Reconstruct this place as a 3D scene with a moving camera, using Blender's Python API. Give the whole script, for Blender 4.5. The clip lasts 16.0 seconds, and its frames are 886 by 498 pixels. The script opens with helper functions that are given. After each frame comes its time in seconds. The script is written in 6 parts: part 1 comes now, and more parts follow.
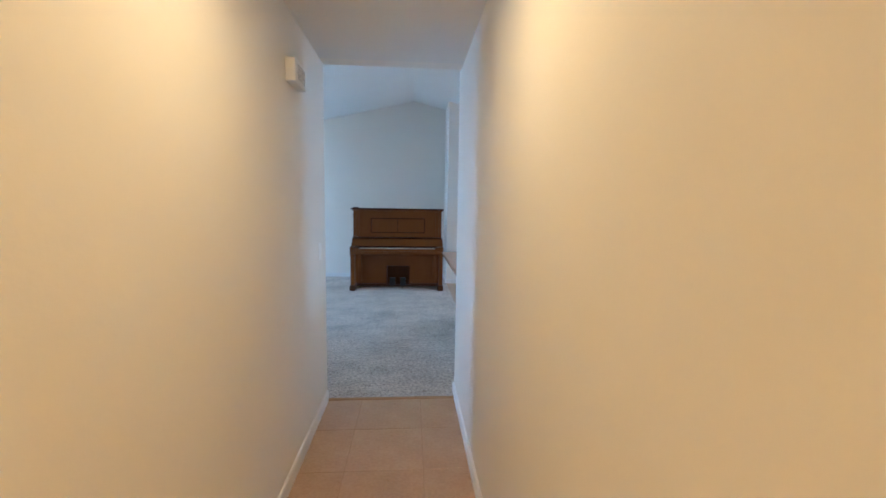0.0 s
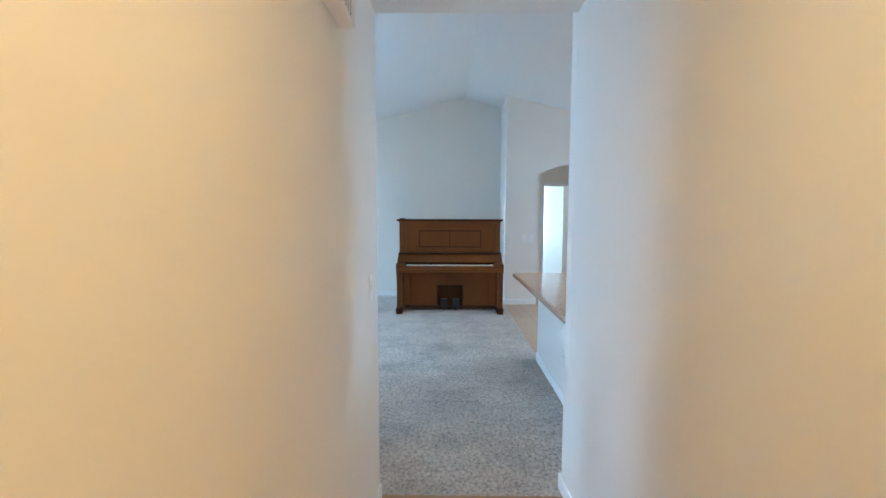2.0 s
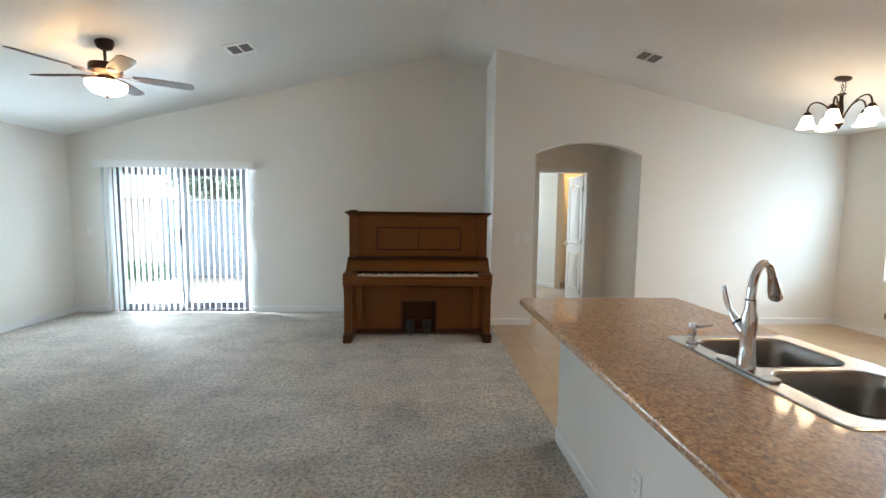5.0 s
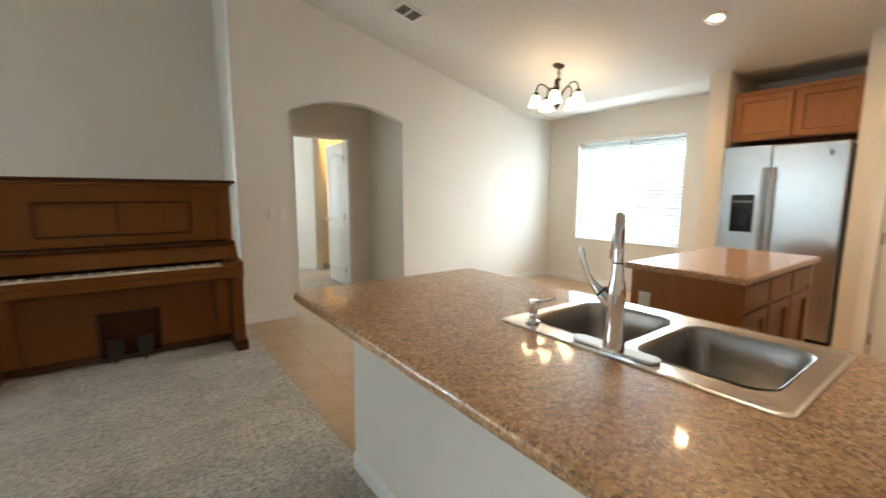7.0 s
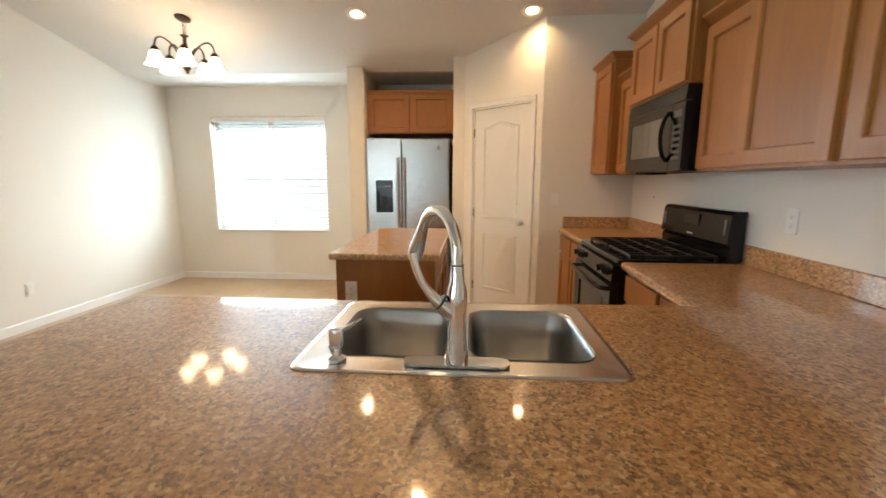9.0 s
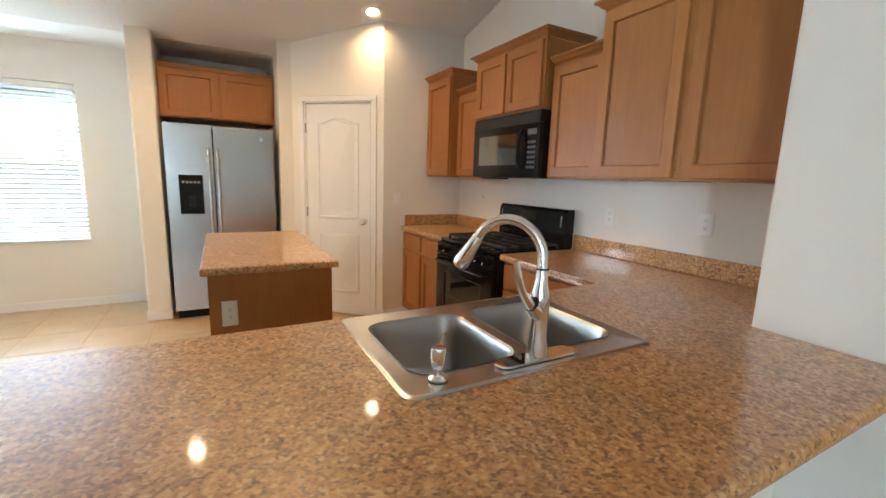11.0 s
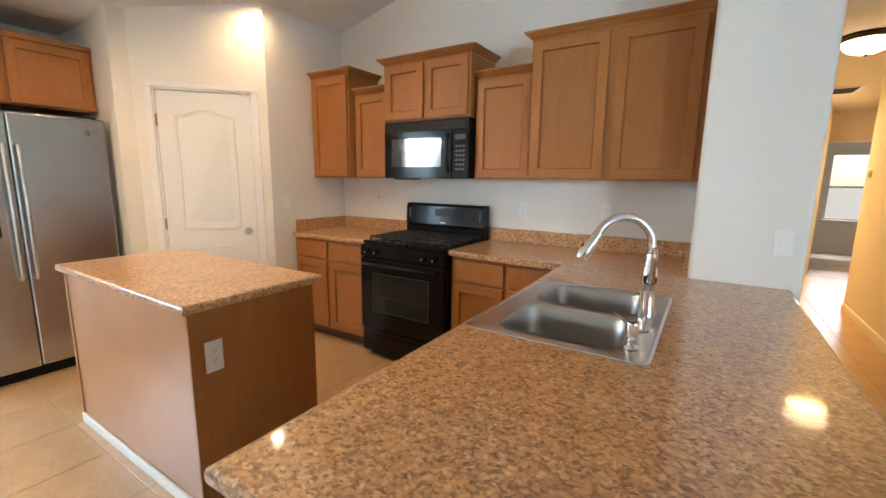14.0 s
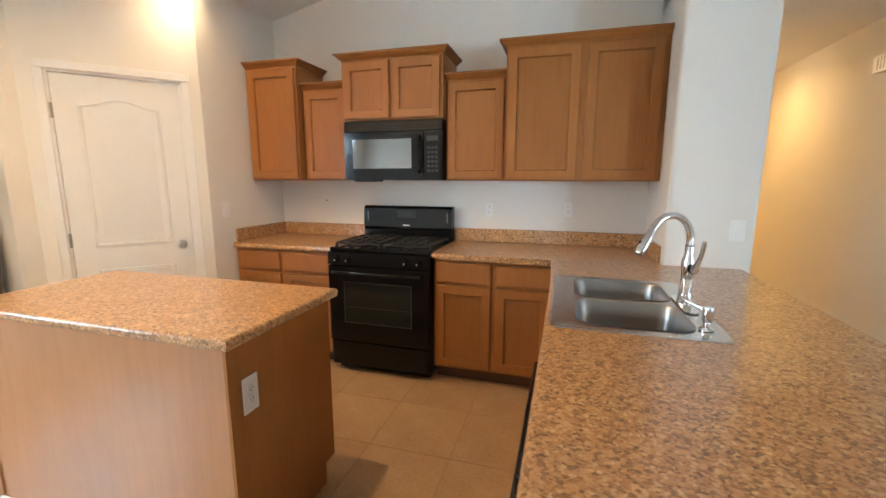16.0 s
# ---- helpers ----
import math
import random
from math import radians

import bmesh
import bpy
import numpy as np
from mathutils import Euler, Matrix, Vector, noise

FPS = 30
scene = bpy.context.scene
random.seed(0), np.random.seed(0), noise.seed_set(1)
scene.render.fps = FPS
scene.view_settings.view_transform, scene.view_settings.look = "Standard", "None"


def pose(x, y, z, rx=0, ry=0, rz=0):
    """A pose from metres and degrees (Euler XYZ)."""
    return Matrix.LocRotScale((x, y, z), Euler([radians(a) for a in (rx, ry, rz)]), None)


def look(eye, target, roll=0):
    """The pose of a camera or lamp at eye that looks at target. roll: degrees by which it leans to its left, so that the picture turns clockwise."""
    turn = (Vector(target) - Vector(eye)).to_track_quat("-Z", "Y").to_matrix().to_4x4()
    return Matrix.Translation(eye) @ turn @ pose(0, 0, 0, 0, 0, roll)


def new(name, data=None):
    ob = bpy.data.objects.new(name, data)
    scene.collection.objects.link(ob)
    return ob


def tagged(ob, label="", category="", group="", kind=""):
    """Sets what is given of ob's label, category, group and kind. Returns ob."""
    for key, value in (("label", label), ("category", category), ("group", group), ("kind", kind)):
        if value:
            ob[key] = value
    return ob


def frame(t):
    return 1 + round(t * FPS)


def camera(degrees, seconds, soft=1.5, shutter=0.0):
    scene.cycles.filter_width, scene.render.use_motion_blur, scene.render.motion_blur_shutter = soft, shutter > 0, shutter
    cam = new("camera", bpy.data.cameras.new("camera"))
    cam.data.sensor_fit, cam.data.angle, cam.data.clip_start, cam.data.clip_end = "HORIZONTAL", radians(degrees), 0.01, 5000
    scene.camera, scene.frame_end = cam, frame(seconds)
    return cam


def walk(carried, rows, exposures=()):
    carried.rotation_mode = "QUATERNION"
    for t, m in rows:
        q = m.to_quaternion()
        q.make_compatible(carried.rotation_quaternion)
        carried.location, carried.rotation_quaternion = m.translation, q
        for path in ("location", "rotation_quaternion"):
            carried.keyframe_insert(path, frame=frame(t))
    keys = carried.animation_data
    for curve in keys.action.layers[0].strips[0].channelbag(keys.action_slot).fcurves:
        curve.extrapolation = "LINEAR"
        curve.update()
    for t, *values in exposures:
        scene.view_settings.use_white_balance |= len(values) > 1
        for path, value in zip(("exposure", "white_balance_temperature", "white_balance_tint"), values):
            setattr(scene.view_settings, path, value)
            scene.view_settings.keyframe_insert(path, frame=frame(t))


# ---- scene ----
cam = camera(93.7, 16.0, shutter=0.4)

PATH = [
    (0, (0.21, -1.733, 1.483), (0.363, 0.251, 1.281), 0.9),
    (0.5, (0.104, -1.59, 1.468), (0.14, 0.399, 1.262), 0.4),
    (1, (0.053, -1.326, 1.482), (0.022, 0.664, 1.284), 0.1),
    (1.5, (-0.016, -1.02, 1.478), (-0.061, 0.971, 1.295), -0.0),
    (2, (-0.062, -0.72, 1.493), (-0.086, 1.273, 1.334), 0.1),
    (2.5, (-0.011, -0.336, 1.46), (-0.004, 1.66, 1.329), 0.3),
    (3, (0.0, -0.032, 1.462), (0.031, 1.964, 1.347), 0.4),
    (5.3, (-0.003, 1.123, 1.412), (0.137, 3.11, 1.23), 0.8),
    (5.5, (-0.026, 1.186, 1.388), (0.175, 3.167, 1.199), 0.8),
    (6, (-0.002, 1.385, 1.367), (0.428, 3.325, 1.144), 0.7),
    (6.5, (0.065, 1.572, 1.343), (0.842, 3.399, 1.1), 0.6),
    (7, (0.091, 1.732, 1.33), (1.265, 3.33, 1.068), 0.2),
    (7.5, (0.077, 1.87, 1.33), (1.603, 3.132, 1.051), 0.0),
    (8, (0.111, 2.018, 1.319), (1.889, 2.884, 1.02), -0.3),
    (8.5, (0.17, 2.145, 1.319), (2.088, 2.621, 1.007), 0.2),
    (9, (0.18, 2.296, 1.343), (2.148, 2.427, 1.014), 0.2),
    (9.5, (0.155, 2.453, 1.36), (2.118, 2.279, 1.02), 0.6),
    (9.7, (0.167, 2.511, 1.362), (2.116, 2.219, 1.022), 0.8),
    (12, (0.476, 3.38, 1.379), (1.971, 2.092, 1.054), 1.8),
    (12.5, (0.567, 3.499, 1.4), (1.939, 2.08, 1.075), 1.5),
    (13, (0.682, 3.685, 1.415), (1.939, 2.164, 1.085), 1.2),
    (13.5, (0.792, 3.816, 1.409), (1.949, 2.218, 1.079), 0.9),
    (14, (0.949, 3.845, 1.386), (2.008, 2.181, 1.055), 0.7),
    (14.5, (1.09, 3.873, 1.398), (2.058, 2.155, 1.065), 0.3),
    (15, (1.239, 3.974, 1.405), (2.097, 2.197, 1.077), 0.2),
    (15.5, (1.384, 4.085, 1.415), (2.109, 2.251, 1.086), 0.2),
    (16, (1.558, 4.092, 1.404), (2.114, 2.2, 1.07), 0.1),
]
EXPOSURES = [(0.0, 0.75, 5000, 10), (1.5, 0.95, 5050, 7), (3.2, 1.2, 5900, 7), (5.3, 0.35, 7300, 15), (6.5, 0.5, 7900, 15), (7.5, 0.45, 8000, 15), (9.0, 0.55, 8200, 16), (12.0, 0.8, 6900, 13), (16.0, 0.9, 7100, 14)]
walk(cam, [(t, look(eye, target, roll)) for t, eye, target, roll in PATH], EXPOSURES)

# ---- world, sun, daylight in the window openings, added fill outside the slider ----
world = bpy.data.worlds.new("sky")
scene.world = world
world.use_nodes = True
wn = world.node_tree.nodes
sky = wn.new("ShaderNodeTexSky")
sky.sky_type = "NISHITA"
sky.sun_disc = False
sky.sun_elevation = radians(58)
sky.sun_rotation = radians(200)
wn["Background"].inputs[1].default_value = 0.15
world.node_tree.links.new(sky.outputs[0], wn["Background"].inputs[0])

sun = new("sun", bpy.data.lights.new("sun", "SUN"))
sun.data.energy, sun.data.angle, sun.data.color = 2.3, radians(0.5), (1.0, 0.95, 0.88)
sun.matrix_world = look((0, 0, 20), (0.34 * 12, 0.94 * 12, 20 - 1.6 * 12))


def area_lamp(name, eye, target, w, h, power, color, spread=180):
    data = bpy.data.lights.new(name, "AREA")
    data.shape, data.size, data.size_y, data.energy, data.color = "RECTANGLE", w, h, power, color
    data.spread = radians(spread)
    ob = new(name, data)
    ob.matrix_world = look(eye, target)
    return ob


def point_lamp(name, loc, power, color, radius=0.06):
    data = bpy.data.lights.new(name, "POINT")
    data.energy, data.color, data.shadow_soft_size = power, color, radius
    ob = new(name, data)
    ob.location = loc
    return ob


DAY = (0.80, 0.92, 1.0)
WARM = (1.0, 0.62, 0.22)
area_lamp("daylight_dining", (5.78, 4.93, 1.42), (0, 4.93, -0.6), 1.6, 1.55, 124, (0.52, 0.765, 1.0))
# added lamp outside above the door head, out of view, for daylight fill
area_lamp("daylight_slider", (-3.34, 7.62, 2.45), (-3.34, 6.3, 0.6), 1.85, 0.7, 110, (0.54, 0.76, 1.0))
# added strong lamp outside beside the door, out of view, to brighten the rooms
area_lamp("daylight_yard", (-5.22, 7.72, 1.15), (-1.0, 3.6, 1.2), 1.0, 2.0, 3800, (0.55, 0.765, 1.0))
area_lamp("daylight_west", (-5.0, 5.2, 1.42), (0, 5.2, -0.4), 1.5, 1.5, 55, (0.52, 0.765, 1.0))
area_lamp("daylight_bedroom", (1.02, 9.6, 1.5), (3, 8.6, 1.2), 0.9, 1.2, 17, (0.6, 0.82, 1.0))
area_lamp("daylight_front_room", (-1.4, -7.42, 1.35), (-1.2, -4, 1.0), 1.0, 1.25, 9, DAY)


def spot_lamp(name, loc, power):
    data = bpy.data.lights.new(name, "SPOT")
    data.energy, data.color, data.shadow_soft_size, data.spot_size, data.spot_blend = power, (1.0, 0.72, 0.42), 0.035, radians(160), 1.0
    ob = new(name, data)
    ob.location = loc
    return ob


spot_lamp("lamp_recessed_a", (3.94, 3.29, 2.70), 34)
spot_lamp("lamp_recessed_b", (3.945, 1.81, 2.70), 13)
spot_lamp("lamp_recessed_c", (3.00, 2.67, 2.925), 60)
point_lamp("lamp_fan", (-2.78, 4.93, 2.50), 9, (1.0, 0.62, 0.28), 0.10)
for name, y, power in (("lamp_hall_a", -0.60, 4.0), ("lamp_hall_b", -3.35, 40)):
    ob = area_lamp(name, (0.08, y, 2.315), (0.08, y + 0.001, 0), 0.26, 0.26, power, WARM)
    ob.data.shape = "DISK"
point_lamp("lamp_closet", (3.3, 9.05, 2.2), 14, WARM, 0.06)

# ---- materials ----


def material(name, color, rough=0.6, metal=0.0):
    m = bpy.data.materials.new(name)
    m.use_nodes = True
    b = m.node_tree.nodes["Principled BSDF"]
    b.inputs["Base Color"].default_value = (*color, 1)
    b.inputs["Roughness"].default_value = rough
    b.inputs["Metallic"].default_value = metal
    return m


def nodes_of(m):
    t = m.node_tree
    return t.nodes, t.links, t.nodes["Principled BSDF"]


def coords(m, scale=(1, 1, 1)):
    n, l, b = nodes_of(m)
    c = n.new("ShaderNodeTexCoord")
    g = n.new("ShaderNodeMapping")
    g.inputs["Scale"].default_value = scale
    l.new(c.outputs["Object"], g.inputs["Vector"])
    return g.outputs[0]


def noise_tex(m, vec, scale, detail=4, rough=0.55):
    n, l, b = nodes_of(m)
    x = n.new("ShaderNodeTexNoise")
    x.inputs["Scale"].default_value, x.inputs["Detail"].default_value, x.inputs["Roughness"].default_value = scale, detail, rough
    l.new(vec, x.inputs["Vector"])
    return x.outputs["Fac"]


def ramp(m, fac, stops):
    n, l, b = nodes_of(m)
    r = n.new("ShaderNodeValToRGB")
    e = r.color_ramp.elements
    while len(e) < len(stops):
        e.new(0.5)
    for el, (p, c) in zip(e, stops):
        el.position, el.color = p, (*c, 1) if len(c) == 3 else c
    l.new(fac, r.inputs[0])
    return r.outputs[0]


def mixed(m, fac, a, b2, mode="MIX"):
    n, l, b = nodes_of(m)
    x = n.new("ShaderNodeMix")
    x.data_type, x.blend_type = "RGBA", mode
    if isinstance(fac, float):
        x.inputs[0].default_value = fac
    else:
        l.new(fac, x.inputs[0])
    for sock, v in ((x.inputs[6], a), (x.inputs[7], b2)):
        if isinstance(v, tuple):
            sock.default_value = (*v, 1)
        else:
            l.new(v, sock)
    return x.outputs[2]


def bumped(m, height, strength, dist=0.01, normal=None):
    n, l, b = nodes_of(m)
    x = n.new("ShaderNodeBump")
    x.inputs["Strength"].default_value, x.inputs["Distance"].default_value = strength, dist
    l.new(height, x.inputs["Height"])
    if normal is not None:
        l.new(normal, x.inputs["Normal"])
    l.new(x.outputs[0], b.inputs["Normal"])
    return x.outputs[0]


def to_color(m, sock):
    n, l, b = nodes_of(m)
    l.new(sock, b.inputs["Base Color"])


def to_rough(m, fac, lo, hi):
    n, l, b = nodes_of(m)
    r = n.new("ShaderNodeMapRange")
    r.inputs["To Min"].default_value, r.inputs["To Max"].default_value = lo, hi
    l.new(fac, r.inputs["Value"])
    l.new(r.outputs[0], b.inputs["Roughness"])


def random_shade(m, color, amount):
    n, l, b = nodes_of(m)
    i = n.new("ShaderNodeObjectInfo")
    r = n.new("ShaderNodeMapRange")
    r.inputs["To Min"].default_value, r.inputs["To Max"].default_value = 1 - amount, 1 + amount
    l.new(i.outputs["Random"], r.inputs["Value"])
    h = n.new("ShaderNodeHueSaturation")
    l.new(r.outputs[0], h.inputs["Value"])
    l.new(color, h.inputs["Color"])
    return h.outputs[0]


def paint(name, color, rough=0.75, texture=0.12):
    m = material(name, color, rough)
    v = coords(m)
    big = noise_tex(m, v, 0.9, 3)
    dark = tuple(c * 0.94 for c in color)
    to_color(m, mixed(m, big, color, dark))
    fine = noise_tex(m, v, 55, 3, 0.6)
    bumped(m, fine, texture, 0.006)
    return m


M_WALL = paint("wall_paint", (0.80, 0.757, 0.685))
M_CEIL = paint("ceiling_paint", (0.76, 0.745, 0.705), 0.85, 0.4)
M_TRIM = paint("trim_paint", (0.82, 0.80, 0.77), 0.42, 0.05)
M_DOOR = paint("door_paint", (0.80, 0.78, 0.745), 0.4, 0.06)
M_PLASTIC = material("white_plastic", (0.82, 0.80, 0.76), 0.35)
M_SLOT = material("dark_slot", (0.03, 0.03, 0.03), 0.6)


def carpet():
    m = material("carpet", (0.4, 0.35, 0.3), 0.95)
    v = coords(m)
    tuft = noise_tex(m, v, 48, 5, 0.72)
    patch = noise_tex(m, v, 2.2, 5, 0.6)
    streak = noise_tex(m, coords(m, (0.6, 3.0, 1)), 2.0, 3)
    base = ramp(m, tuft, [(0.32, (0.20, 0.17, 0.135)), (0.5, (0.62, 0.54, 0.45)), (0.64, (0.84, 0.755, 0.66))])
    shade = ramp(m, patch, [(0.32, (0.66, 0.66, 0.66)), (0.5, (0.88, 0.88, 0.88)), (0.68, (1.0, 1.0, 1.0))])
    shade2 = ramp(m, streak, [(0.38, (0.90, 0.90, 0.90)), (0.6, (1.0, 1.0, 1.0))])
    c = mixed(m, 1.0, mixed(m, 1.0, base, shade, "MULTIPLY"), shade2, "MULTIPLY")
    to_color(m, c)
    b1 = bumped(m, noise_tex(m, v, 9, 3), 0.5, 0.03)
    bumped(m, tuft, 1.0, 0.02, b1)
    nodes_of(m)[2].inputs["Sheen Weight"].default_value = 0.25
    nodes_of(m)[2].inputs["Specular IOR Level"].default_value = 0.1
    return m


M_CARPET = carpet()


def tile_material():
    m = material("ceramic_tile", (0.5, 0.4, 0.3), 0.4)
    v = coords(m)
    cloud = noise_tex(m, v, 4.5, 6, 0.62)
    c = ramp(m, cloud, [(0.25, (0.41, 0.245, 0.12)), (0.5, (0.49, 0.305, 0.16)), (0.78, (0.56, 0.375, 0.215))])
    speck = noise_tex(m, v, 60, 2)
    c = mixed(m, 0.25, c, ramp(m, speck, [(0.35, (0.30, 0.20, 0.115)), (0.6, (0.50, 0.36, 0.225))]))
    to_color(m, random_shade(m, c, 0.03))
    to_rough(m, cloud, 0.22, 0.38)
    bumped(m, cloud, 0.15, 0.01)
    nodes_of(m)[2].inputs["Coat Weight"].default_value = 0.45
    nodes_of(m)[2].inputs["Coat Roughness"].default_value = 0.22
    return m


M_TILE = tile_material()
M_GROUT = paint("grout", (0.40, 0.25, 0.13), 0.9, 0.5)


def wood(name, light, mid, dark, rough=0.4, coat=0.15, scale=1.0, shade=0.06):
    m = material(name, mid, rough)
    v = coords(m, (9 * scale, 9 * scale, 0.7 * scale))
    g = noise_tex(m, v, 5, 6, 0.62)
    blot = noise_tex(m, coords(m, (1, 1, 0.5)), 3.2, 4)
    c = ramp(m, g, [(0.25, dark), (0.5, mid), (0.75, light)])
    fine = noise_tex(m, coords(m, (42 * scale, 42 * scale, 1.6 * scale)), 6, 3, 0.6)
    c = mixed(m, 0.55, c, mid)
    c = mixed(m, ramp(m, fine, [(0.45, (0, 0, 0)), (0.72, (0.3, 0.3, 0.3))]), c, dark)
    c = mixed(m, ramp(m, blot, [(0.3, (0, 0, 0)), (0.7, (0.45, 0.45, 0.45))]), c, dark)
    to_color(m, random_shade(m, c, shade))
    to_rough(m, g, rough - 0.06, rough + 0.1)
    bumped(m, g, 0.06, 0.004)
    nodes_of(m)[2].inputs["Coat Weight"].default_value = coat
    nodes_of(m)[2].inputs["Coat Roughness"].default_value = 0.25
    return m


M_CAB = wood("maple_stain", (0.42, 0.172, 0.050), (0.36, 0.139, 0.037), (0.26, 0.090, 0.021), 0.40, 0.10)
# island maple paled: the window's sheen on its back is in the colour
M_ISLE_SHEEN = wood("maple_panel_sheen", (0.53, 0.26, 0.125), (0.46, 0.21, 0.095), (0.35, 0.15, 0.063), 0.32, 0.45, 0.8, 0.02)
nodes_of(M_CAB)[2].inputs["Specular IOR Level"].default_value = 0.3
# maple darkened for the toe kicks: the recess shade is in the colour
M_CAB_SHADE = wood("cabinet_recess_shade", (0.16, 0.075, 0.03), (0.13, 0.06, 0.024), (0.10, 0.045, 0.018), 0.6, 0.0)
M_PIANO = wood("piano_oak", (0.20, 0.070, 0.011), (0.165, 0.055, 0.0085), (0.12, 0.038, 0.006), 0.45, 0.08, 1.5, 0.02)
nodes_of(M_PIANO)[2].inputs["Specular IOR Level"].default_value = 0.22
M_PIANO_D = wood("piano_oak_dark", (0.10, 0.036, 0.012), (0.07, 0.025, 0.008), (0.04, 0.014, 0.005), 0.5, 0.0, 1.5, 0.02)
nodes_of(M_PIANO_D)[2].inputs["Specular IOR Level"].default_value = 0.15
M_IVORY = material("ivory_keys", (0.78, 0.72, 0.6), 0.3)
M_BLACK_GLOSS = material("black_enamel", (0.008, 0.008, 0.009), 0.12)
nodes_of(M_BLACK_GLOSS)[2].inputs["Specular IOR Level"].default_value = 0.26
M_BLACK = material("black_plastic", (0.007, 0.007, 0.0075), 0.42)
nodes_of(M_BLACK)[2].inputs["Specular IOR Level"].default_value = 0.2
M_KEY = material("dark_key_print", (0.045, 0.045, 0.047), 0.4)
M_IRON = material("cast_iron", (0.012, 0.012, 0.012), 0.55)
M_GLASS_DARK = material("oven_glass", (0.02, 0.024, 0.022), 0.04)
M_MIRROR_GLASS = material("coated_microwave_glass", (0.02, 0.022, 0.022), 0.06)
nodes_of(M_MIRROR_GLASS)[2].inputs["IOR"].default_value = 2.7
M_GREY = material("grey_plastic", (0.25, 0.25, 0.26), 0.4)
M_BRONZE = material("oil_rubbed_bronze", (0.045, 0.026, 0.018), 0.42, 0.7)
M_NICKEL = material("satin_nickel", (0.62, 0.60, 0.56), 0.28, 1.0)
M_CHROME = material("chrome", (0.86, 0.86, 0.87), 0.03, 1.0)
M_HINGE = material("hinge_metal", (0.34, 0.31, 0.27), 0.4, 1.0)


def steel(name, color, axis, rough, brush=0.015):
    m = material(name, color, rough, 1.0)
    g = noise_tex(m, coords(m, axis), 6, 3)
    to_rough(m, g, rough - 2 * brush, rough + 2.5 * brush)
    bumped(m, g, brush, 0.002)
    return m


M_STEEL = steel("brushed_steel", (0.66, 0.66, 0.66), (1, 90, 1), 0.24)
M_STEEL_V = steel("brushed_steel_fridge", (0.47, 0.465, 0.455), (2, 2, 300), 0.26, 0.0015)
# bowls have a darker base colour and are rougher than the rim
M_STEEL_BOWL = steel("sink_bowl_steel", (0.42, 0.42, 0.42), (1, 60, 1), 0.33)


def laminate():
    m = material("speckled_laminate", (0.4, 0.25, 0.12), 0.22)
    v = coords(m)
    n, l, b = nodes_of(m)
    n1 = noise_tex(m, v, 60, 4, 0.65)
    n3 = noise_tex(m, v, 7, 3, 0.5)
    warp = n.new("ShaderNodeTexNoise")
    warp.inputs["Scale"].default_value = 70
    l.new(v, warp.inputs["Vector"])
    add = n.new("ShaderNodeMixRGB")
    add.blend_type = "LINEAR_LIGHT"
    add.inputs[0].default_value = 0.006
    l.new(v, add.inputs[1])
    l.new(warp.outputs["Color"], add.inputs[2])
    flecks = []
    for scale in (125, 215):
        vo = n.new("ShaderNodeTexVoronoi")
        vo.inputs["Scale"].default_value = scale
        l.new(add.outputs[0], vo.inputs["Vector"])
        sep = n.new("ShaderNodeSeparateColor")
        l.new(vo.outputs["Color"], sep.inputs[0])
        flecks.append(sep.outputs[0])
    few = [(0.0, (0.03, 0.012, 0.006)), (0.12, (0.10, 0.040, 0.015)), (0.19, (0.40, 0.185, 0.068)), (0.5, (0.53, 0.27, 0.105)), (0.8, (0.64, 0.36, 0.155)), (0.97, (0.82, 0.56, 0.33))]
    many = [(0.0, (0.03, 0.012, 0.006)), (0.30, (0.10, 0.040, 0.015)), (0.40, (0.36, 0.16, 0.058)), (0.7, (0.53, 0.27, 0.105)), (0.95, (0.76, 0.48, 0.25))]
    clump = ramp(m, noise_tex(m, v, 24, 4, 0.65), [(0.44, (0, 0, 0)), (0.58, (1, 1, 1))])
    cloud = ramp(m, noise_tex(m, v, 46, 5, 0.7), [(0.34, (0.16, 0.068, 0.026)), (0.46, (0.40, 0.185, 0.068)), (0.54, (0.54, 0.28, 0.11)), (0.66, (0.74, 0.47, 0.24))])
    c = mixed(m, clump, ramp(m, flecks[0], few), ramp(m, flecks[0], many))
    c = mixed(m, 0.30, c, ramp(m, flecks[1], few))
    c = mixed(m, 0.22, c, cloud)
    c = mixed(m, ramp(m, n3, [(0.35, (0, 0, 0)), (0.7, (0.18, 0.18, 0.18))]), c, (0.30, 0.135, 0.05))
    to_color(m, c)
    to_rough(m, n1, 0.30, 0.45)
    bumped(m, noise_tex(m, v, 160, 2), 0.05, 0.002)
    b.inputs["Coat Weight"].default_value = 0.75
    b.inputs["Coat Roughness"].default_value = 0.065
    return m


M_TOP = laminate()


def glowing(name, color, strength):
    m = material(name, (0.9, 0.88, 0.82), 0.4)
    b = nodes_of(m)[2]
    b.inputs["Emission Color"].default_value = (*color, 1)
    b.inputs["Emission Strength"].default_value = strength
    return m


M_SHADE = glowing("lit_frosted_glass", (1.0, 0.80, 0.55), 8.0)
M_BULB = glowing("recessed_bulb", (1.0, 0.82, 0.58), 7.0)
M_GLOW_HALL = glowing("lit_alabaster_glass", (1.0, 0.80, 0.52), 5.0)


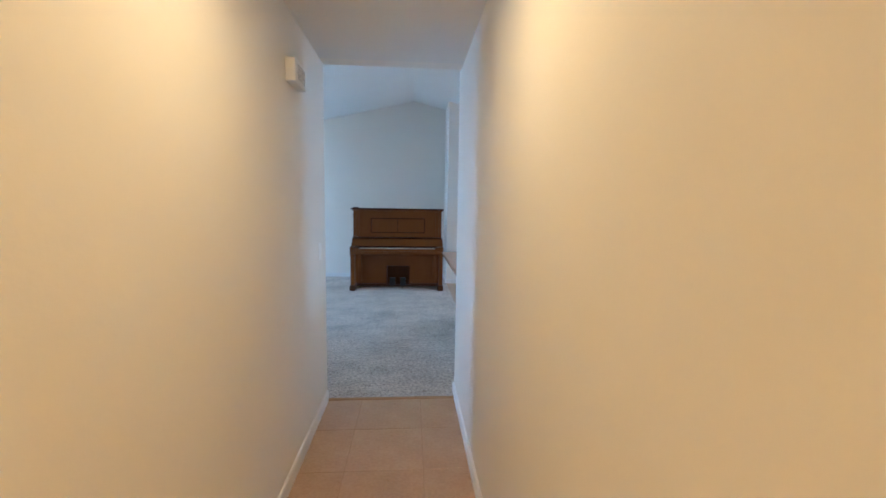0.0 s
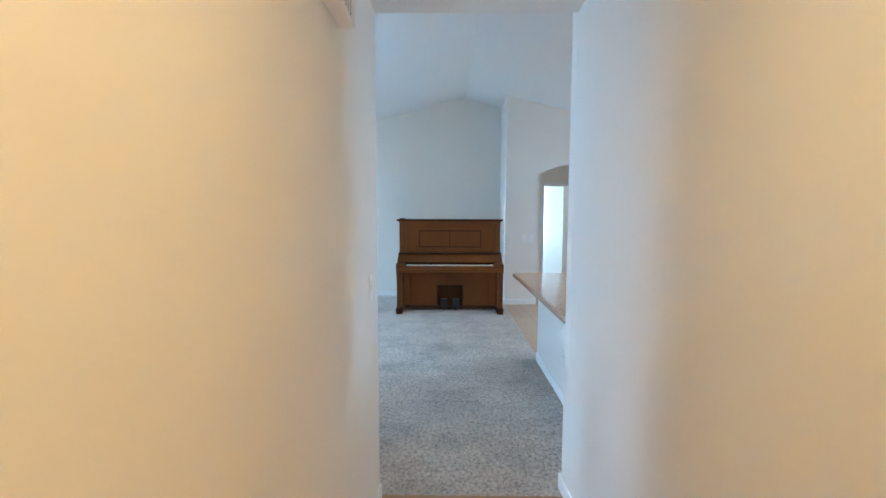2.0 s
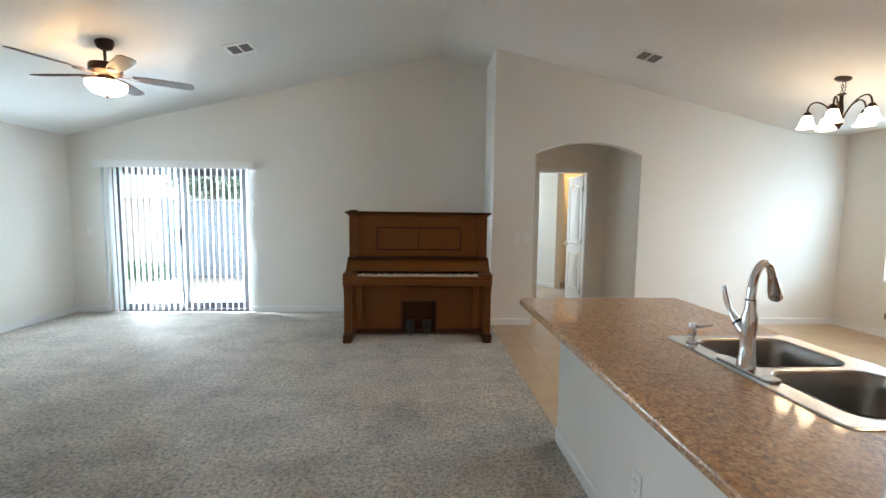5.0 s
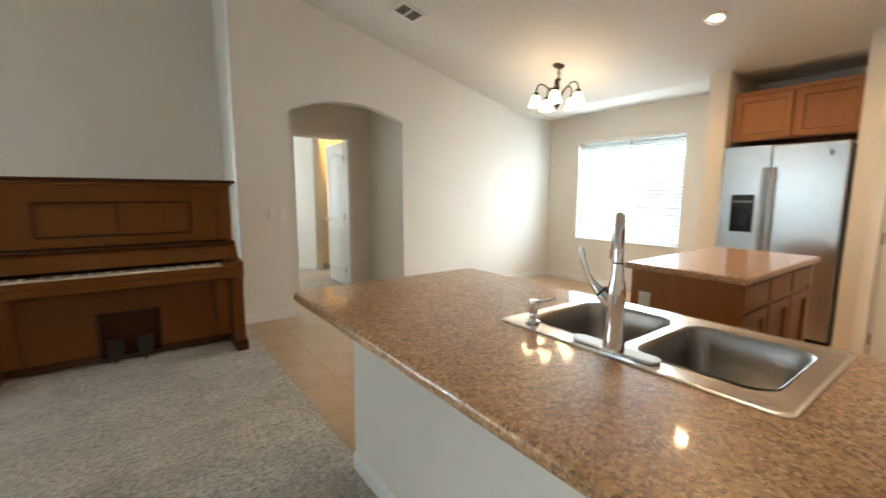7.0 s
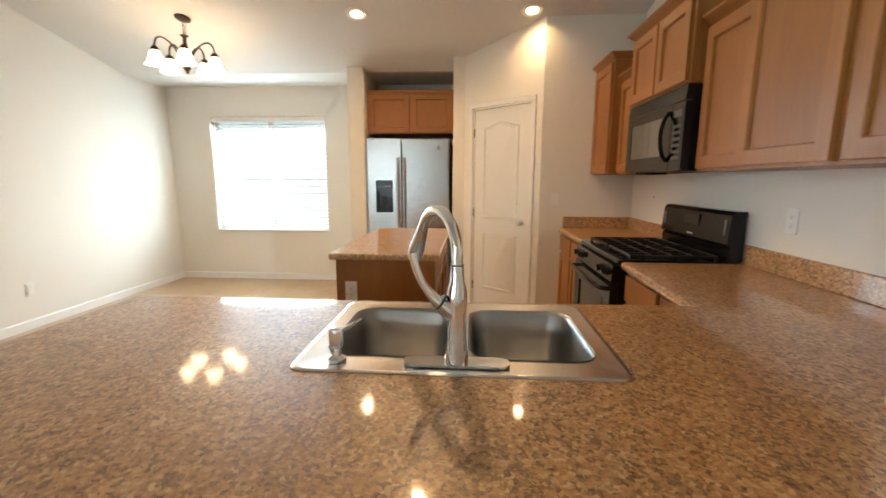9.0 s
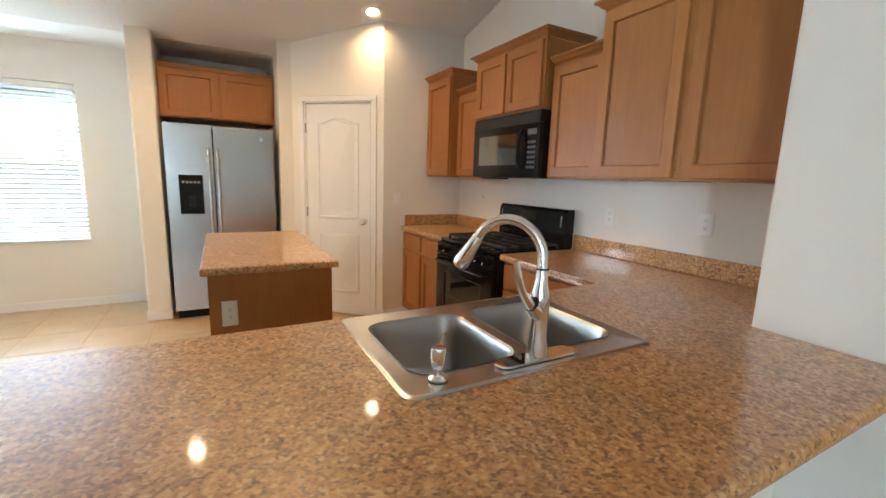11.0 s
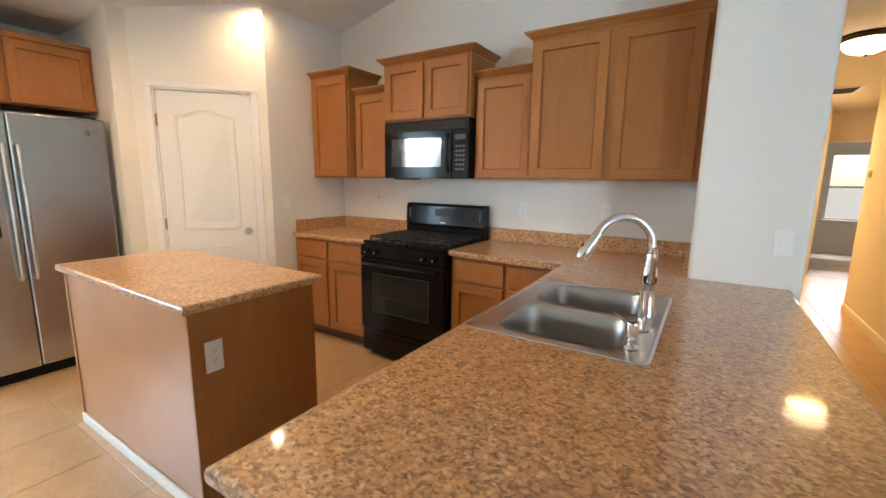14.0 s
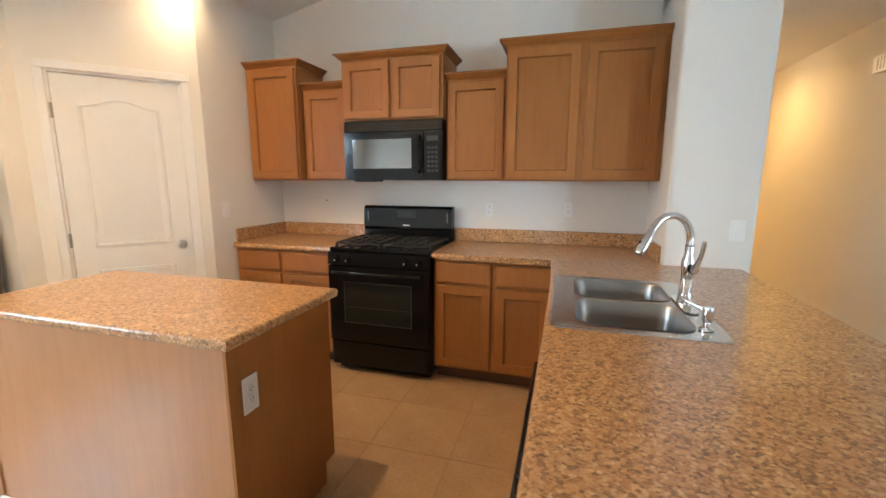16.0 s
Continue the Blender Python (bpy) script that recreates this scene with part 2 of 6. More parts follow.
def slat_material():
    m = bpy.data.materials.new("blind_vinyl")
    m.use_nodes = True
    n, l = m.node_tree.nodes, m.node_tree.links
    b = n["Principled BSDF"]
    b.inputs["Base Color"].default_value = (0.82, 0.82, 0.80, 1)
    b.inputs["Roughness"].default_value = 0.5
    t = n.new("ShaderNodeBsdfTranslucent")
    t.inputs[0].default_value = (0.8, 0.82, 0.82, 1)
    x = n.new("ShaderNodeMixShader")
    x.inputs[0].default_value = 0.5
    l.new(b.outputs[0], x.inputs[1])
    l.new(t.outputs[0], x.inputs[2])
    l.new(x.outputs[0], n["Material Output"].inputs[0])
    return m


M_SLAT = slat_material()
M_FRAME_DK = material("bronze_aluminium", (0.11, 0.105, 0.105), 0.45, 0.3)
M_FRAME_WH = material("white_vinyl_frame", (0.75, 0.76, 0.76), 0.4)


def pane_glass():
    m = bpy.data.materials.new("window_glass")
    m.use_nodes = True
    n, l = m.node_tree.nodes, m.node_tree.links
    n.remove(n["Principled BSDF"])
    t = n.new("ShaderNodeBsdfTransparent")
    t.inputs[0].default_value = (0.93, 0.96, 0.96, 1)
    g = n.new("ShaderNodeBsdfGlossy")
    g.inputs["Roughness"].default_value = 0.02
    x = n.new("ShaderNodeMixShader")
    x.inputs[0].default_value = 0.06
    l.new(t.outputs[0], x.inputs[1])
    l.new(g.outputs[0], x.inputs[2])
    l.new(x.outputs[0], n["Material Output"].inputs[0])
    return m


M_PANE = pane_glass()
M_GROUND = paint("yard_gravel", (0.44, 0.39, 0.32), 0.95, 0.8)
M_PATIO = paint("patio_concrete", (0.45, 0.43, 0.40), 0.9, 0.4)
M_BLOCK = paint("block_wall", (0.42, 0.37, 0.32), 0.95, 0.6)
M_GATE = paint("grey_blue_gate", (0.12, 0.13, 0.15), 0.8, 0.3)
M_LEAF = paint("leaf_green", (0.06, 0.11, 0.035), 0.6, 0.1)
M_BARK = paint("bark", (0.16, 0.11, 0.07), 0.9, 0.8)
M_ROOF = paint("roof_felt", (0.25, 0.2, 0.17), 0.9, 0.4)

# ---- mesh helpers ----


def finish(name, bm, mat, parent=None, label="", smooth=False):
    bmesh.ops.recalc_face_normals(bm, faces=bm.faces)
    me = bpy.data.meshes.new(name)
    if smooth:
        for f in bm.faces:
            f.smooth = True
        for e in bm.edges:
            if len(e.link_faces) == 2 and e.calc_face_angle(0) > 0.7:
                e.smooth = False
    bm.to_mesh(me)
    bm.free()
    me.materials.append(mat)
    ob = new(name, me)
    if parent:
        ob.parent = parent
    if label:
        ob["label"] = label
    return ob


def part(name, bm, mat, parent, label="", smooth=False):
    return finish(name, bm, mat, parent, label, smooth)


def thing(name, x, y, z, rz=0, label="", category="", group="", kind=""):
    ob = new(name)
    ob.empty_display_size = 0.1
    ob.matrix_world = pose(x, y, z, 0, 0, rz)
    return tagged(ob, label, category, group, kind)


def structure(name, bm, mat, label, category="", smooth=False):
    return tagged(finish(name, bm, mat, None, "", smooth), label, category or name.split("_")[0], "", "structure")


def box(x0, x1, y0, y1, z0, z1, bevel=0.0, segments=2, bm=None):
    b = bmesh.new() if bm is None else bm
    r = bmesh.ops.create_cube(b, size=1)
    vs = r["verts"]
    for v in vs:
        v.co = Vector(((x0 + x1) / 2 + v.co.x * (x1 - x0), (y0 + y1) / 2 + v.co.y * (y1 - y0), (z0 + z1) / 2 + v.co.z * (z1 - z0)))
    if bevel:
        es = list({e for v in vs for e in v.link_edges})
        bmesh.ops.bevel(b, geom=es, offset=bevel, segments=segments, affect="EDGES", profile=0.5)
    return b


def boxes(*specs):
    b = bmesh.new()
    for s in specs:
        box(*s, bm=b)
    return b


def prism(points, axis, a0, a1, bm=None):
    """A polygon extruded along an axis. points are in the two other axes, in xyz order."""
    b = bmesh.new() if bm is None else bm

    def at(p, a):
        return (a, p[0], p[1]) if axis == "x" else (p[0], a, p[1]) if axis == "y" else (p[0], p[1], a)

    lo = [b.verts.new(at(p, a0)) for p in points]
    hi = [b.verts.new(at(p, a1)) for p in points]
    b.faces.new(lo)
    b.faces.new(hi)
    n = len(points)
    for i in range(n):
        b.faces.new((lo[i], lo[(i + 1) % n], hi[(i + 1) % n], hi[i]))
    return b


def lathe(profile, steps=24, center=(0, 0, 0), bm=None, cap=True):
    """Radius and height pairs turned about z."""
    b = bmesh.new() if bm is None else bm
    cx, cy, cz = center
    rings = []
    for r, z in profile:
        if r < 1e-5:
            rings.append([b.verts.new((cx, cy, cz + z))])
        else:
            rings.append([b.verts.new((cx + r * math.cos(2 * math.pi * i / steps), cy + r * math.sin(2 * math.pi * i / steps), cz + z)) for i in range(steps)])
    for a, c in zip(rings, rings[1:]):
        for i in range(steps):
            j = (i + 1) % steps
            if len(a) == 1 and len(c) == 1:
                continue
            if len(a) == 1:
                b.faces.new((a[0], c[i], c[j]))
            elif len(c) == 1:
                b.faces.new((a[i], c[0], a[j]))
            else:
                b.faces.new((a[i], c[i], c[j], a[j]))
    if cap:
        for ring in (rings[0], rings[-1]):
            if len(ring) > 2:
                b.faces.new(ring)
    return b


def tube(path, radius, steps=10, bm=None):
    """A round bar along points; radius is one number or one for each point."""
    b = bmesh.new() if bm is None else bm
    pts = [Vector(p) for p in path]
    rad = radius if isinstance(radius, (list, tuple)) else [radius] * len(pts)
    rings, side = [], None
    for i, p in enumerate(pts):
        d = (pts[min(i + 1, len(pts) - 1)] - pts[max(i - 1, 0)]).normalized()
        if side is None:
            side = d.orthogonal().normalized()
        side = (side - d * side.dot(d)).normalized()
        up = d.cross(side)
        rings.append([b.verts.new(p + rad[i] * (math.cos(2 * math.pi * k / steps) * side + math.sin(2 * math.pi * k / steps) * up)) for k in range(steps)])
    for a, c in zip(rings, rings[1:]):
        for k in range(steps):
            b.faces.new((a[k], a[(k + 1) % steps], c[(k + 1) % steps], c[k]))
    b.faces.new(rings[0])
    b.faces.new(rings[-1])
    return b


def bezier(p0, p1, p2, p3, n=12):
    out = []
    for i in range(n + 1):
        t = i / n
        out.append(tuple((1 - t) ** 3 * a + 3 * (1 - t) ** 2 * t * b + 3 * (1 - t) * t * t * c + t ** 3 * d for a, b, c, d in zip(p0, p1, p2, p3)))
    return out


def rounded_rect(x0, x1, y0, y1, r, n=5):
    out = []
    for cx, cy, a in ((x1 - r, y1 - r, 0), (x0 + r, y1 - r, 90), (x0 + r, y0 + r, 180), (x1 - r, y0 + r, 270)):
        for i in range(n + 1):
            t = radians(a + 90 * i / n)
            out.append((cx + r * math.cos(t), cy + r * math.sin(t)))
    return out


def bevel_sharp(bm, width, segments=2, angle=0.5):
    es = [e for e in bm.edges if len(e.link_faces) == 2 and e.calc_face_angle(0) > angle]
    bmesh.ops.bevel(bm, geom=es, offset=width, segments=segments, affect="EDGES", profile=0.5)
    return bm


# ---- rooms ----
WEST, EAST, NORTH, ARCH, SOUTH = -4.79, 5.556, 6.96, 6.248, 0.86
HALL_W, HALL_E, HALL_N, HALL_Z = -0.42, 0.563, 1.37, 2.47
RIDGE_X, RIDGE_Z, SLOPE, FLAT_X = 0.25, 3.60, 0.235, 4.92


def vault(x):
    return RIDGE_Z - SLOPE * abs(min(x, FLAT_X) - RIDGE_X)


def gable(x0, x1):
    """Top outline of a wall from x1 back to x0, a little into the ceiling."""
    xs = sorted({x0, x1, *[x for x in (RIDGE_X, FLAT_X) if x0 < x < x1]}, reverse=True)
    return [(x, vault(x) + 0.05) for x in xs]


# ceilings
xs = [WEST - 0.15, RIDGE_X, FLAT_X, EAST + 0.15]
structure("ceiling", prism([(x, vault(x)) for x in xs] + [(x, vault(x) + 0.12) for x in reversed(xs)], "y", SOUTH - 0.1, NORTH + 0.15),
          M_CEIL, "white textured vaulted ceiling with a ridge", "ceiling")
structure("ceiling_hall", box(-3.2, 1.0, -7.8, HALL_N - 0.13, HALL_Z, HALL_Z + 0.12), M_CEIL, "white textured flat hallway ceiling", "ceiling")
structure("ceiling_bedroom", box(1.03, 4.6, ARCH + 0.15, 10.6, 2.5, 2.6), M_CEIL, "white flat bedroom ceiling", "ceiling")
# roof, out of view: added to block sky light, shorter over the patio
b = prism([(x, vault(x) + 0.14) for x in (WEST - 0.6, RIDGE_X, EAST + 0.6)] + [(x, vault(x) + 0.3) for x in (EAST + 0.6, RIDGE_X, WEST - 0.6)], "y", -8.2, NORTH + 0.55)
prism([(x, vault(x) + 0.14) for x in (0.6, EAST + 0.6)] + [(x, vault(x) + 0.3) for x in (EAST + 0.6, 0.6)], "y", NORTH + 0.551, 10.8, b)
structure("roof", b, M_ROOF, "unseen brown low-pitched roof blocking sky light over the house", "roof")

# living room
DOOR_X0, DOOR_X1, DOOR_Z = -4.24, -2.44, 2.03
structure("wall_north", prism([(WEST, 0), (DOOR_X0, 0), (DOOR_X0, DOOR_Z), (DOOR_X1, DOOR_Z), (DOOR_X1, 0), (0.895, 0)] + gable(WEST, 0.895), "y", NORTH, NORTH + 0.15),
          M_WALL, "cream painted wall behind the piano with a sliding door opening", "wall")
b = bmesh.new()
W0, W1, WZ0, WZ1 = 4.45, 5.95, 0.66, 2.13
for s in ((SOUTH, W0, 0, 2.5), (W1, NORTH, 0, 2.5), (W0, W1, 0, WZ0), (W0, W1, WZ1, 2.5)):
    box(WEST - 0.15, WEST, s[0], s[1], s[2], s[3], bm=b)
structure("wall_west", b, M_WALL, "cream painted side wall with a window opening", "wall")
structure("wall_south_living", prism([(WEST, 0), (HALL_W, 0), (HALL_W, HALL_Z), (HALL_E, HALL_Z)] + gable(WEST, HALL_E), "y", HALL_N - 0.13, HALL_N),
          M_WALL, "cream painted wall over the hallway opening", "wall")

# wall with the arch; its end faces the piano recess
a0, a1, spring, apex = 1.425, 2.79, 2.188, 2.347
half, rise = (a1 - a0) / 2, apex - spring
R = (half * half + rise * rise) / (2 * rise)
arc = []
for i in range(17):
    x = a0 + (a1 - a0) * i / 16
    arc.append((x, apex - R + math.sqrt(R * R - (x - a0 - half) ** 2)))
b = prism([(0.895, 0), (a0, 0)] + arc + [(a1, 0), (EAST, 0)] + gable(0.895, EAST), "y", ARCH, ARCH + 0.13)
es = [e for e in b.edges if len(e.link_faces) == 2 and e.calc_face_angle(0) > 0.5 and abs(e.verts[0].co.x - e.verts[1].co.x) < 0.2
      and all(v.co.y < ARCH + 0.01 for v in e.verts) and all(v.co.x < 3 for v in e.verts)]
bmesh.ops.bevel(b, geom=es, offset=0.02, segments=3, affect="EDGES", profile=0.5)
structure("wall_arch", b, M_WALL, "cream painted wall with a rounded archway", "wall")
structure("wall_recess", box(0.895, 1.03, ARCH + 0.132, NORTH + 0.15, 0, 3.5), M_WALL, "cream painted return wall beside the piano", "wall")

# small vestibule behind the arch
DY = 7.178
structure("wall_vestibule_side", box(a1, a1 + 0.12, ARCH + 0.132, DY, 0, 2.5), M_WALL, "cream side wall inside the archway", "wall")
structure("wall_vestibule_near", box(a0 - 0.12, a0, ARCH + 0.132, DY, 0, 2.5), M_WALL, "cream side wall inside the archway", "wall")
structure("wall_vestibule_back", prism([(1.03, 0), (1.735, 0), (1.735, 2.07), (2.477, 2.07), (2.477, 0), (4.5, 0), (4.5, 2.5), (1.03, 2.5)], "y", DY, DY + 0.12),
          M_WALL, "cream wall with a bedroom doorway", "wall")
# bedroom beyond
structure("wall_bedroom_west", boxes((0.75, 0.9, DY + 0.12, 9.0, 0, 2.5), (0.75, 0.9, 10.2, 10.6, 0, 2.5), (0.75, 0.9, 9.0, 10.2, 0, 0.8), (0.75, 0.9, 9.0, 10.2, 2.1, 2.5)),
          M_WALL, "cream bedroom wall with a window opening", "wall")
structure("wall_bedroom_north", box(0.75, 4.6, 10.45, 10.6, 0, 2.5), M_WALL, "cream far bedroom wall", "wall")
structure("wall_bedroom_east", box(4.5, 4.65, DY + 0.12, 10.45, 0, 2.5), M_WALL, "cream bedroom side wall", "wall")
structure("wall_bedroom_angled", prism([(2.57, 8.85), (1.55, 10.45), (1.67, 10.45), (2.69, 8.85)], "z", 0, 2.5), M_WALL, "cream angled wall in the bedroom", "wall")
structure("wall_closet", box(2.38, 4.5, 9.45, 9.55, 0, 2.5), M_WALL, "cream closet wall in warm lamp light", "wall")

# dining and kitchen
b = bmesh.new()
V0, V1, VZ0, VZ1 = 4.17, 5.69, 0.665, 2.135
for s in ((SOUTH, V0, 0, 2.56), (V1, ARCH + 0.13, 0, 2.56), (V0, V1, 0, VZ0), (V0, V1, VZ1, 2.56)):
    box(EAST, EAST + 0.15, s[0], s[1], s[2], s[3], bm=b)
structure("wall_east", b, M_WALL, "cream painted dining wall with a window opening", "wall")
structure("wall_fridge", box(4.80, EAST, 3.465, 3.65, 0, 2.62, 0.015), M_WALL, "cream stub wall beside the refrigerator", "wall")
PA, PB = (4.02, 1.677), (4.63, 2.372)
structure("wall_south", prism([(1.006, 0), (4.2, 0)] + gable(1.006, 4.2), "y", SOUTH - 0.12, SOUTH), M_WALL, "cream kitchen wall behind the range", "wall")
structure("wall_pantry_side", box(PA[0], PA[0] + 0.12, SOUTH, PA[1] - 0.001, 0, 2.85), M_WALL, "cream kitchen side wall", "wall")
ang = math.atan2(PB[1] - PA[1], PB[0] - PA[0])
PL = math.hypot(PB[0] - PA[0], PB[1] - PA[1])
D0, D1 = 0.112, 0.80
b = prism([(0, 0), (D0, 0), (D0, 2.045), (D1, 2.045), (D1, 0), (PL, 0), (PL, 2.85), (0, 2.85)], "y", -0.11, 0)
ob = structure("wall_pantry", b, M_WALL, "cream angled wall holding the pantry door", "wall")
ob.matrix_world = pose(PA[0], PA[1], 0, 0, 0, math.degrees(ang))
structure("wall_pier", prism([(PB[0], PB[1]), (PB[0], 2.49), (EAST, 2.49), (EAST, 2.40), (4.72, 2.34)], "z", 0, 2.7), M_WALL, "cream pier wall beside the refrigerator", "wall")

# block that ends the kitchen run and lines the hallway
b = prism([(HALL_E, 0), (1.006, 0)] + gable(HALL_E, 1.006), "y", HALL_N + 0.002, 1.478)
b2 = box(HALL_E, 1.006, -3.6, HALL_N, 0, HALL_Z + 0.05)
es = [e for e in b.edges if all(v.co.y > 1.47 for v in e.verts) and abs(e.verts[0].co.z - e.verts[1].co.z) > 1]
bmesh.ops.bevel(b, geom=es, offset=0.02, segments=3, affect="EDGES", profile=0.5)
structure("wall_column", b, M_WALL, "cream wall end at the breakfast bar", "wall")
structure("wall_hall_east", b2, M_WALL, "cream hallway wall", "wall")
structure("wall_kitchen_end", prism([(HALL_E + 0.1, HALL_Z), (1.006, HALL_Z)] + gable(HALL_E + 0.1, 1.006), "y", SOUTH - 0.12, HALL_N), M_WALL, "cream wall above the hallway ceiling", "wall")
structure("wall_hall_west", box(HALL_W - 0.12, HALL_W, -2.33, HALL_N - 0.132, 0, HALL_Z + 0.02), M_WALL, "cream hallway wall", "wall")
structure("wall_hall_corner", box(-3.2, HALL_W - 0.122, -2.33, -2.21, 0, HALL_Z + 0.02), M_WALL, "cream entry wall", "wall")
fa = math.degrees(math.atan2(-4.41 + 3.52, -0.42 - 0.563))
b = prism([(0.0, 0), (0.18, 0), (0.18, 2.05), (1.02, 2.05), (1.02, 0), (1.326, 0), (1.326, 2.49), (0, 2.49)], "y", 0, 0.12)
ob = structure("wall_entry", b, M_WALL, "cream angled entry wall with a door", "wall")
ob.matrix_world = pose(0.563, -3.52, 0, 0, 0, fa)
structure("wall_entry_side", box(HALL_W, HALL_W + 0.12, -5.02, -4.42, 0, HALL_Z + 0.02), M_WALL, "cream entry return wall", "wall")
structure("wall_front_room", prism([(-3.2, 0), (-1.75, 0), (-1.75, 2.03), (HALL_W - 0.1, 2.03), (HALL_W - 0.1, 0), (HALL_W + 0.12, 0), (HALL_W + 0.12, 2.49), (-3.2, 2.49)], "y", -5.14, -5.02),
          M_WALL, "cream wall with an open doorway to the front room", "wall")
b = boxes((-3.2, -1.95, -7.62, -7.5, 0, 2.5), (-1.02, 1.2, -7.62, -7.5, 0, 2.5), (-1.95, -1.02, -7.62, -7.5, 0, 0.66), (-1.95, -1.02, -7.62, -7.5, 2.0, 2.5))
structure("wall_front", b, M_WALL, "grey front room wall with a window opening", "wall")
structure("wall_front_east", box(1.08, 1.2, -7.5, -3.6, 0, 2.5), M_WALL, "cream outer wall", "wall")
structure("wall_front_west", box(-3.32, -3.2, -7.62, -2.21, 0, 2.5), M_WALL, "cream outer wall", "wall")

# breakfast bar half wall
PONY_X, PONY_Y = 0.865, 3.50
b = boxes((PONY_X, PONY_X + 0.12, 1.48, PONY_Y, 0, 0.874), (PONY_X + 0.122, 1.55, PONY_Y - 0.1, PONY_Y, 0, 0.874))
structure("wall_bar", b, M_WALL, "white half wall under the breakfast bar", "wall")

# baseboards


def baseboard(name, p, q, h=0.083):
    d = Vector((q[0] - p[0], q[1] - p[1], 0))
    n = d.length
    bm = prism([(0.0, 0.0), (0.013, 0.0), (0.013, h - 0.012), (0.007, h), (0.0, h)], "x", 0, n)
    o = structure(name, bm, M_TRIM, "white painted baseboard", "baseboard")
    o.matrix_world = pose(p[0], p[1], 0, 0, 0, math.degrees(math.atan2(d.y, d.x)))


for i, (p, q) in enumerate([
    ((0.895, NORTH), (DOOR_X1 + 0.03, NORTH)), ((DOOR_X0 - 0.03, NORTH), (WEST, NORTH)), ((WEST, NORTH), (WEST, HALL_N)),
    ((a0, ARCH), (0.895, ARCH)), ((EAST, ARCH), (a1, ARCH)), ((EAST, 3.65), (EAST, ARCH)), ((0.895, ARCH), (0.895, NORTH)),
    ((HALL_W, HALL_N - 0.005), (HALL_W, -2.33)), ((HALL_E, -3.5), (HALL_E, 1.478)), ((PONY_X, 1.48), (PONY_X, PONY_Y)),
    ((PONY_X, PONY_Y), (1.55, PONY_Y)), ((PA[0], 1.40), (PA[0], PA[1])), ((EAST, 3.65), (4.80, 3.65)), ((4.80, 3.65), (4.80, 3.465)),
    ((WEST, HALL_N), (HALL_W, HALL_N)), ((a1, ARCH + 0.13), (a1, DY)), ((1.64, DY), (a0, DY)), ((a1, DY), (2.57, DY)), ((2.57, 8.85), (1.6, 10.37)),
    ((-0.9, -7.5), (-3.2, -7.5)),
]):
    if i in (12, 13, 19):
        p, q = q, p
    baseboard("baseboard_%d" % (i + 1), p, q)

# ---- floors ----
def carpet_sheet(name, x0, x1, y0, y1, label, skip=None):
    bm = bmesh.new()
    nx, ny = max(2, int((x1 - x0) / 0.06)), max(2, int((y1 - y0) / 0.06))
    grid = [[bm.verts.new((x0 + (x1 - x0) * i / nx, y0 + (y1 - y0) * j / ny, 0.006 * noise.noise(Vector((i * 0.31, j * 0.31, 0))) + 0.004)) for j in range(ny + 1)] for i in range(nx + 1)]
    for i in range(nx):
        for j in range(ny):
            bm.faces.new((grid[i][j], grid[i + 1][j], grid[i + 1][j + 1], grid[i][j + 1]))
    return structure(name, bm, M_CARPET, label, "carpet", True)


carpet_sheet("floor_carpet", WEST, 0.895, HALL_N, NORTH, "beige cut-pile carpet with vacuum marks in the living room")
carpet_sheet("floor_carpet_bedroom", 0.9, 4.5, DY + 0.02, 10.45, "beige cut-pile bedroom carpet")
carpet_sheet("floor_carpet_front", -3.2, 1.08, -7.5, -5.04, "beige cut-pile front room carpet")
structure("floor", boxes((0.895, EAST, SOUTH, ARCH, -0.12, -0.0028), (HALL_W, HALL_E, -5.04, HALL_N, -0.12, -0.0028), (-3.2, HALL_W, -5.04, -2.33, -0.12, -0.0028),
                         (1.03, 2.76, ARCH, DY + 0.02, -0.12, -0.0028), (WEST, 0.895, HALL_N, NORTH, -0.12, -0.02), (0.9, 4.5, DY + 0.02, 10.45, -0.12, -0.02), (-3.2, 1.08, -7.5, -5.04, -0.12, -0.02)),
          M_GROUT, "tan grout bed under the floor", "floor")

# ---- windows and the sliding door ----


def blind(name, w, h, count, tilt, label):
    """A horizontal blind centred on the origin at the top of its window; the room is on the +y side."""
    t = thing(name, 0, 0, 0, 0, label, "window blind")
    part("head_rail", box(-w / 2, w / 2, -0.025, 0.03, -0.05, 0.0, 0.004), M_PLASTIC, t)
    part("bottom_rail", box(-w / 2, w / 2, -0.02, 0.02, -h, -h + 0.022, 0.004), M_SLAT, t)
    step = (h - 0.09) / count
    me = None
    for i in range(count):
        if me is None:
            bm = prism([(-0.024, -0.0012), (0.0, 0.0022), (0.024, -0.0012), (0.024, 0.0006), (0.0, 0.004), (-0.024, 0.0006)], "x", -w / 2 + 0.004, w / 2 - 0.004)
            s = part("slat", bm, M_SLAT, t)
            me = s.data
        else:
            s = new("slat", me)
            s.parent = t
        s.matrix_local = pose(0, 0, -0.065 - step * (i + 0.5), tilt, 0, 0)
    for x in (-w * 0.36, 0.0, w * 0.36):
        part("cord", tube([(x, 0.026, -0.05), (x, 0.026, -h + 0.02)], 0.0012, 5), M_PLASTIC, t)
    part("wand", tube([(-w * 0.42, 0.04, -0.04), (-w * 0.42, 0.045, -0.75)], 0.004, 6), M_PLASTIC, t)
    return t


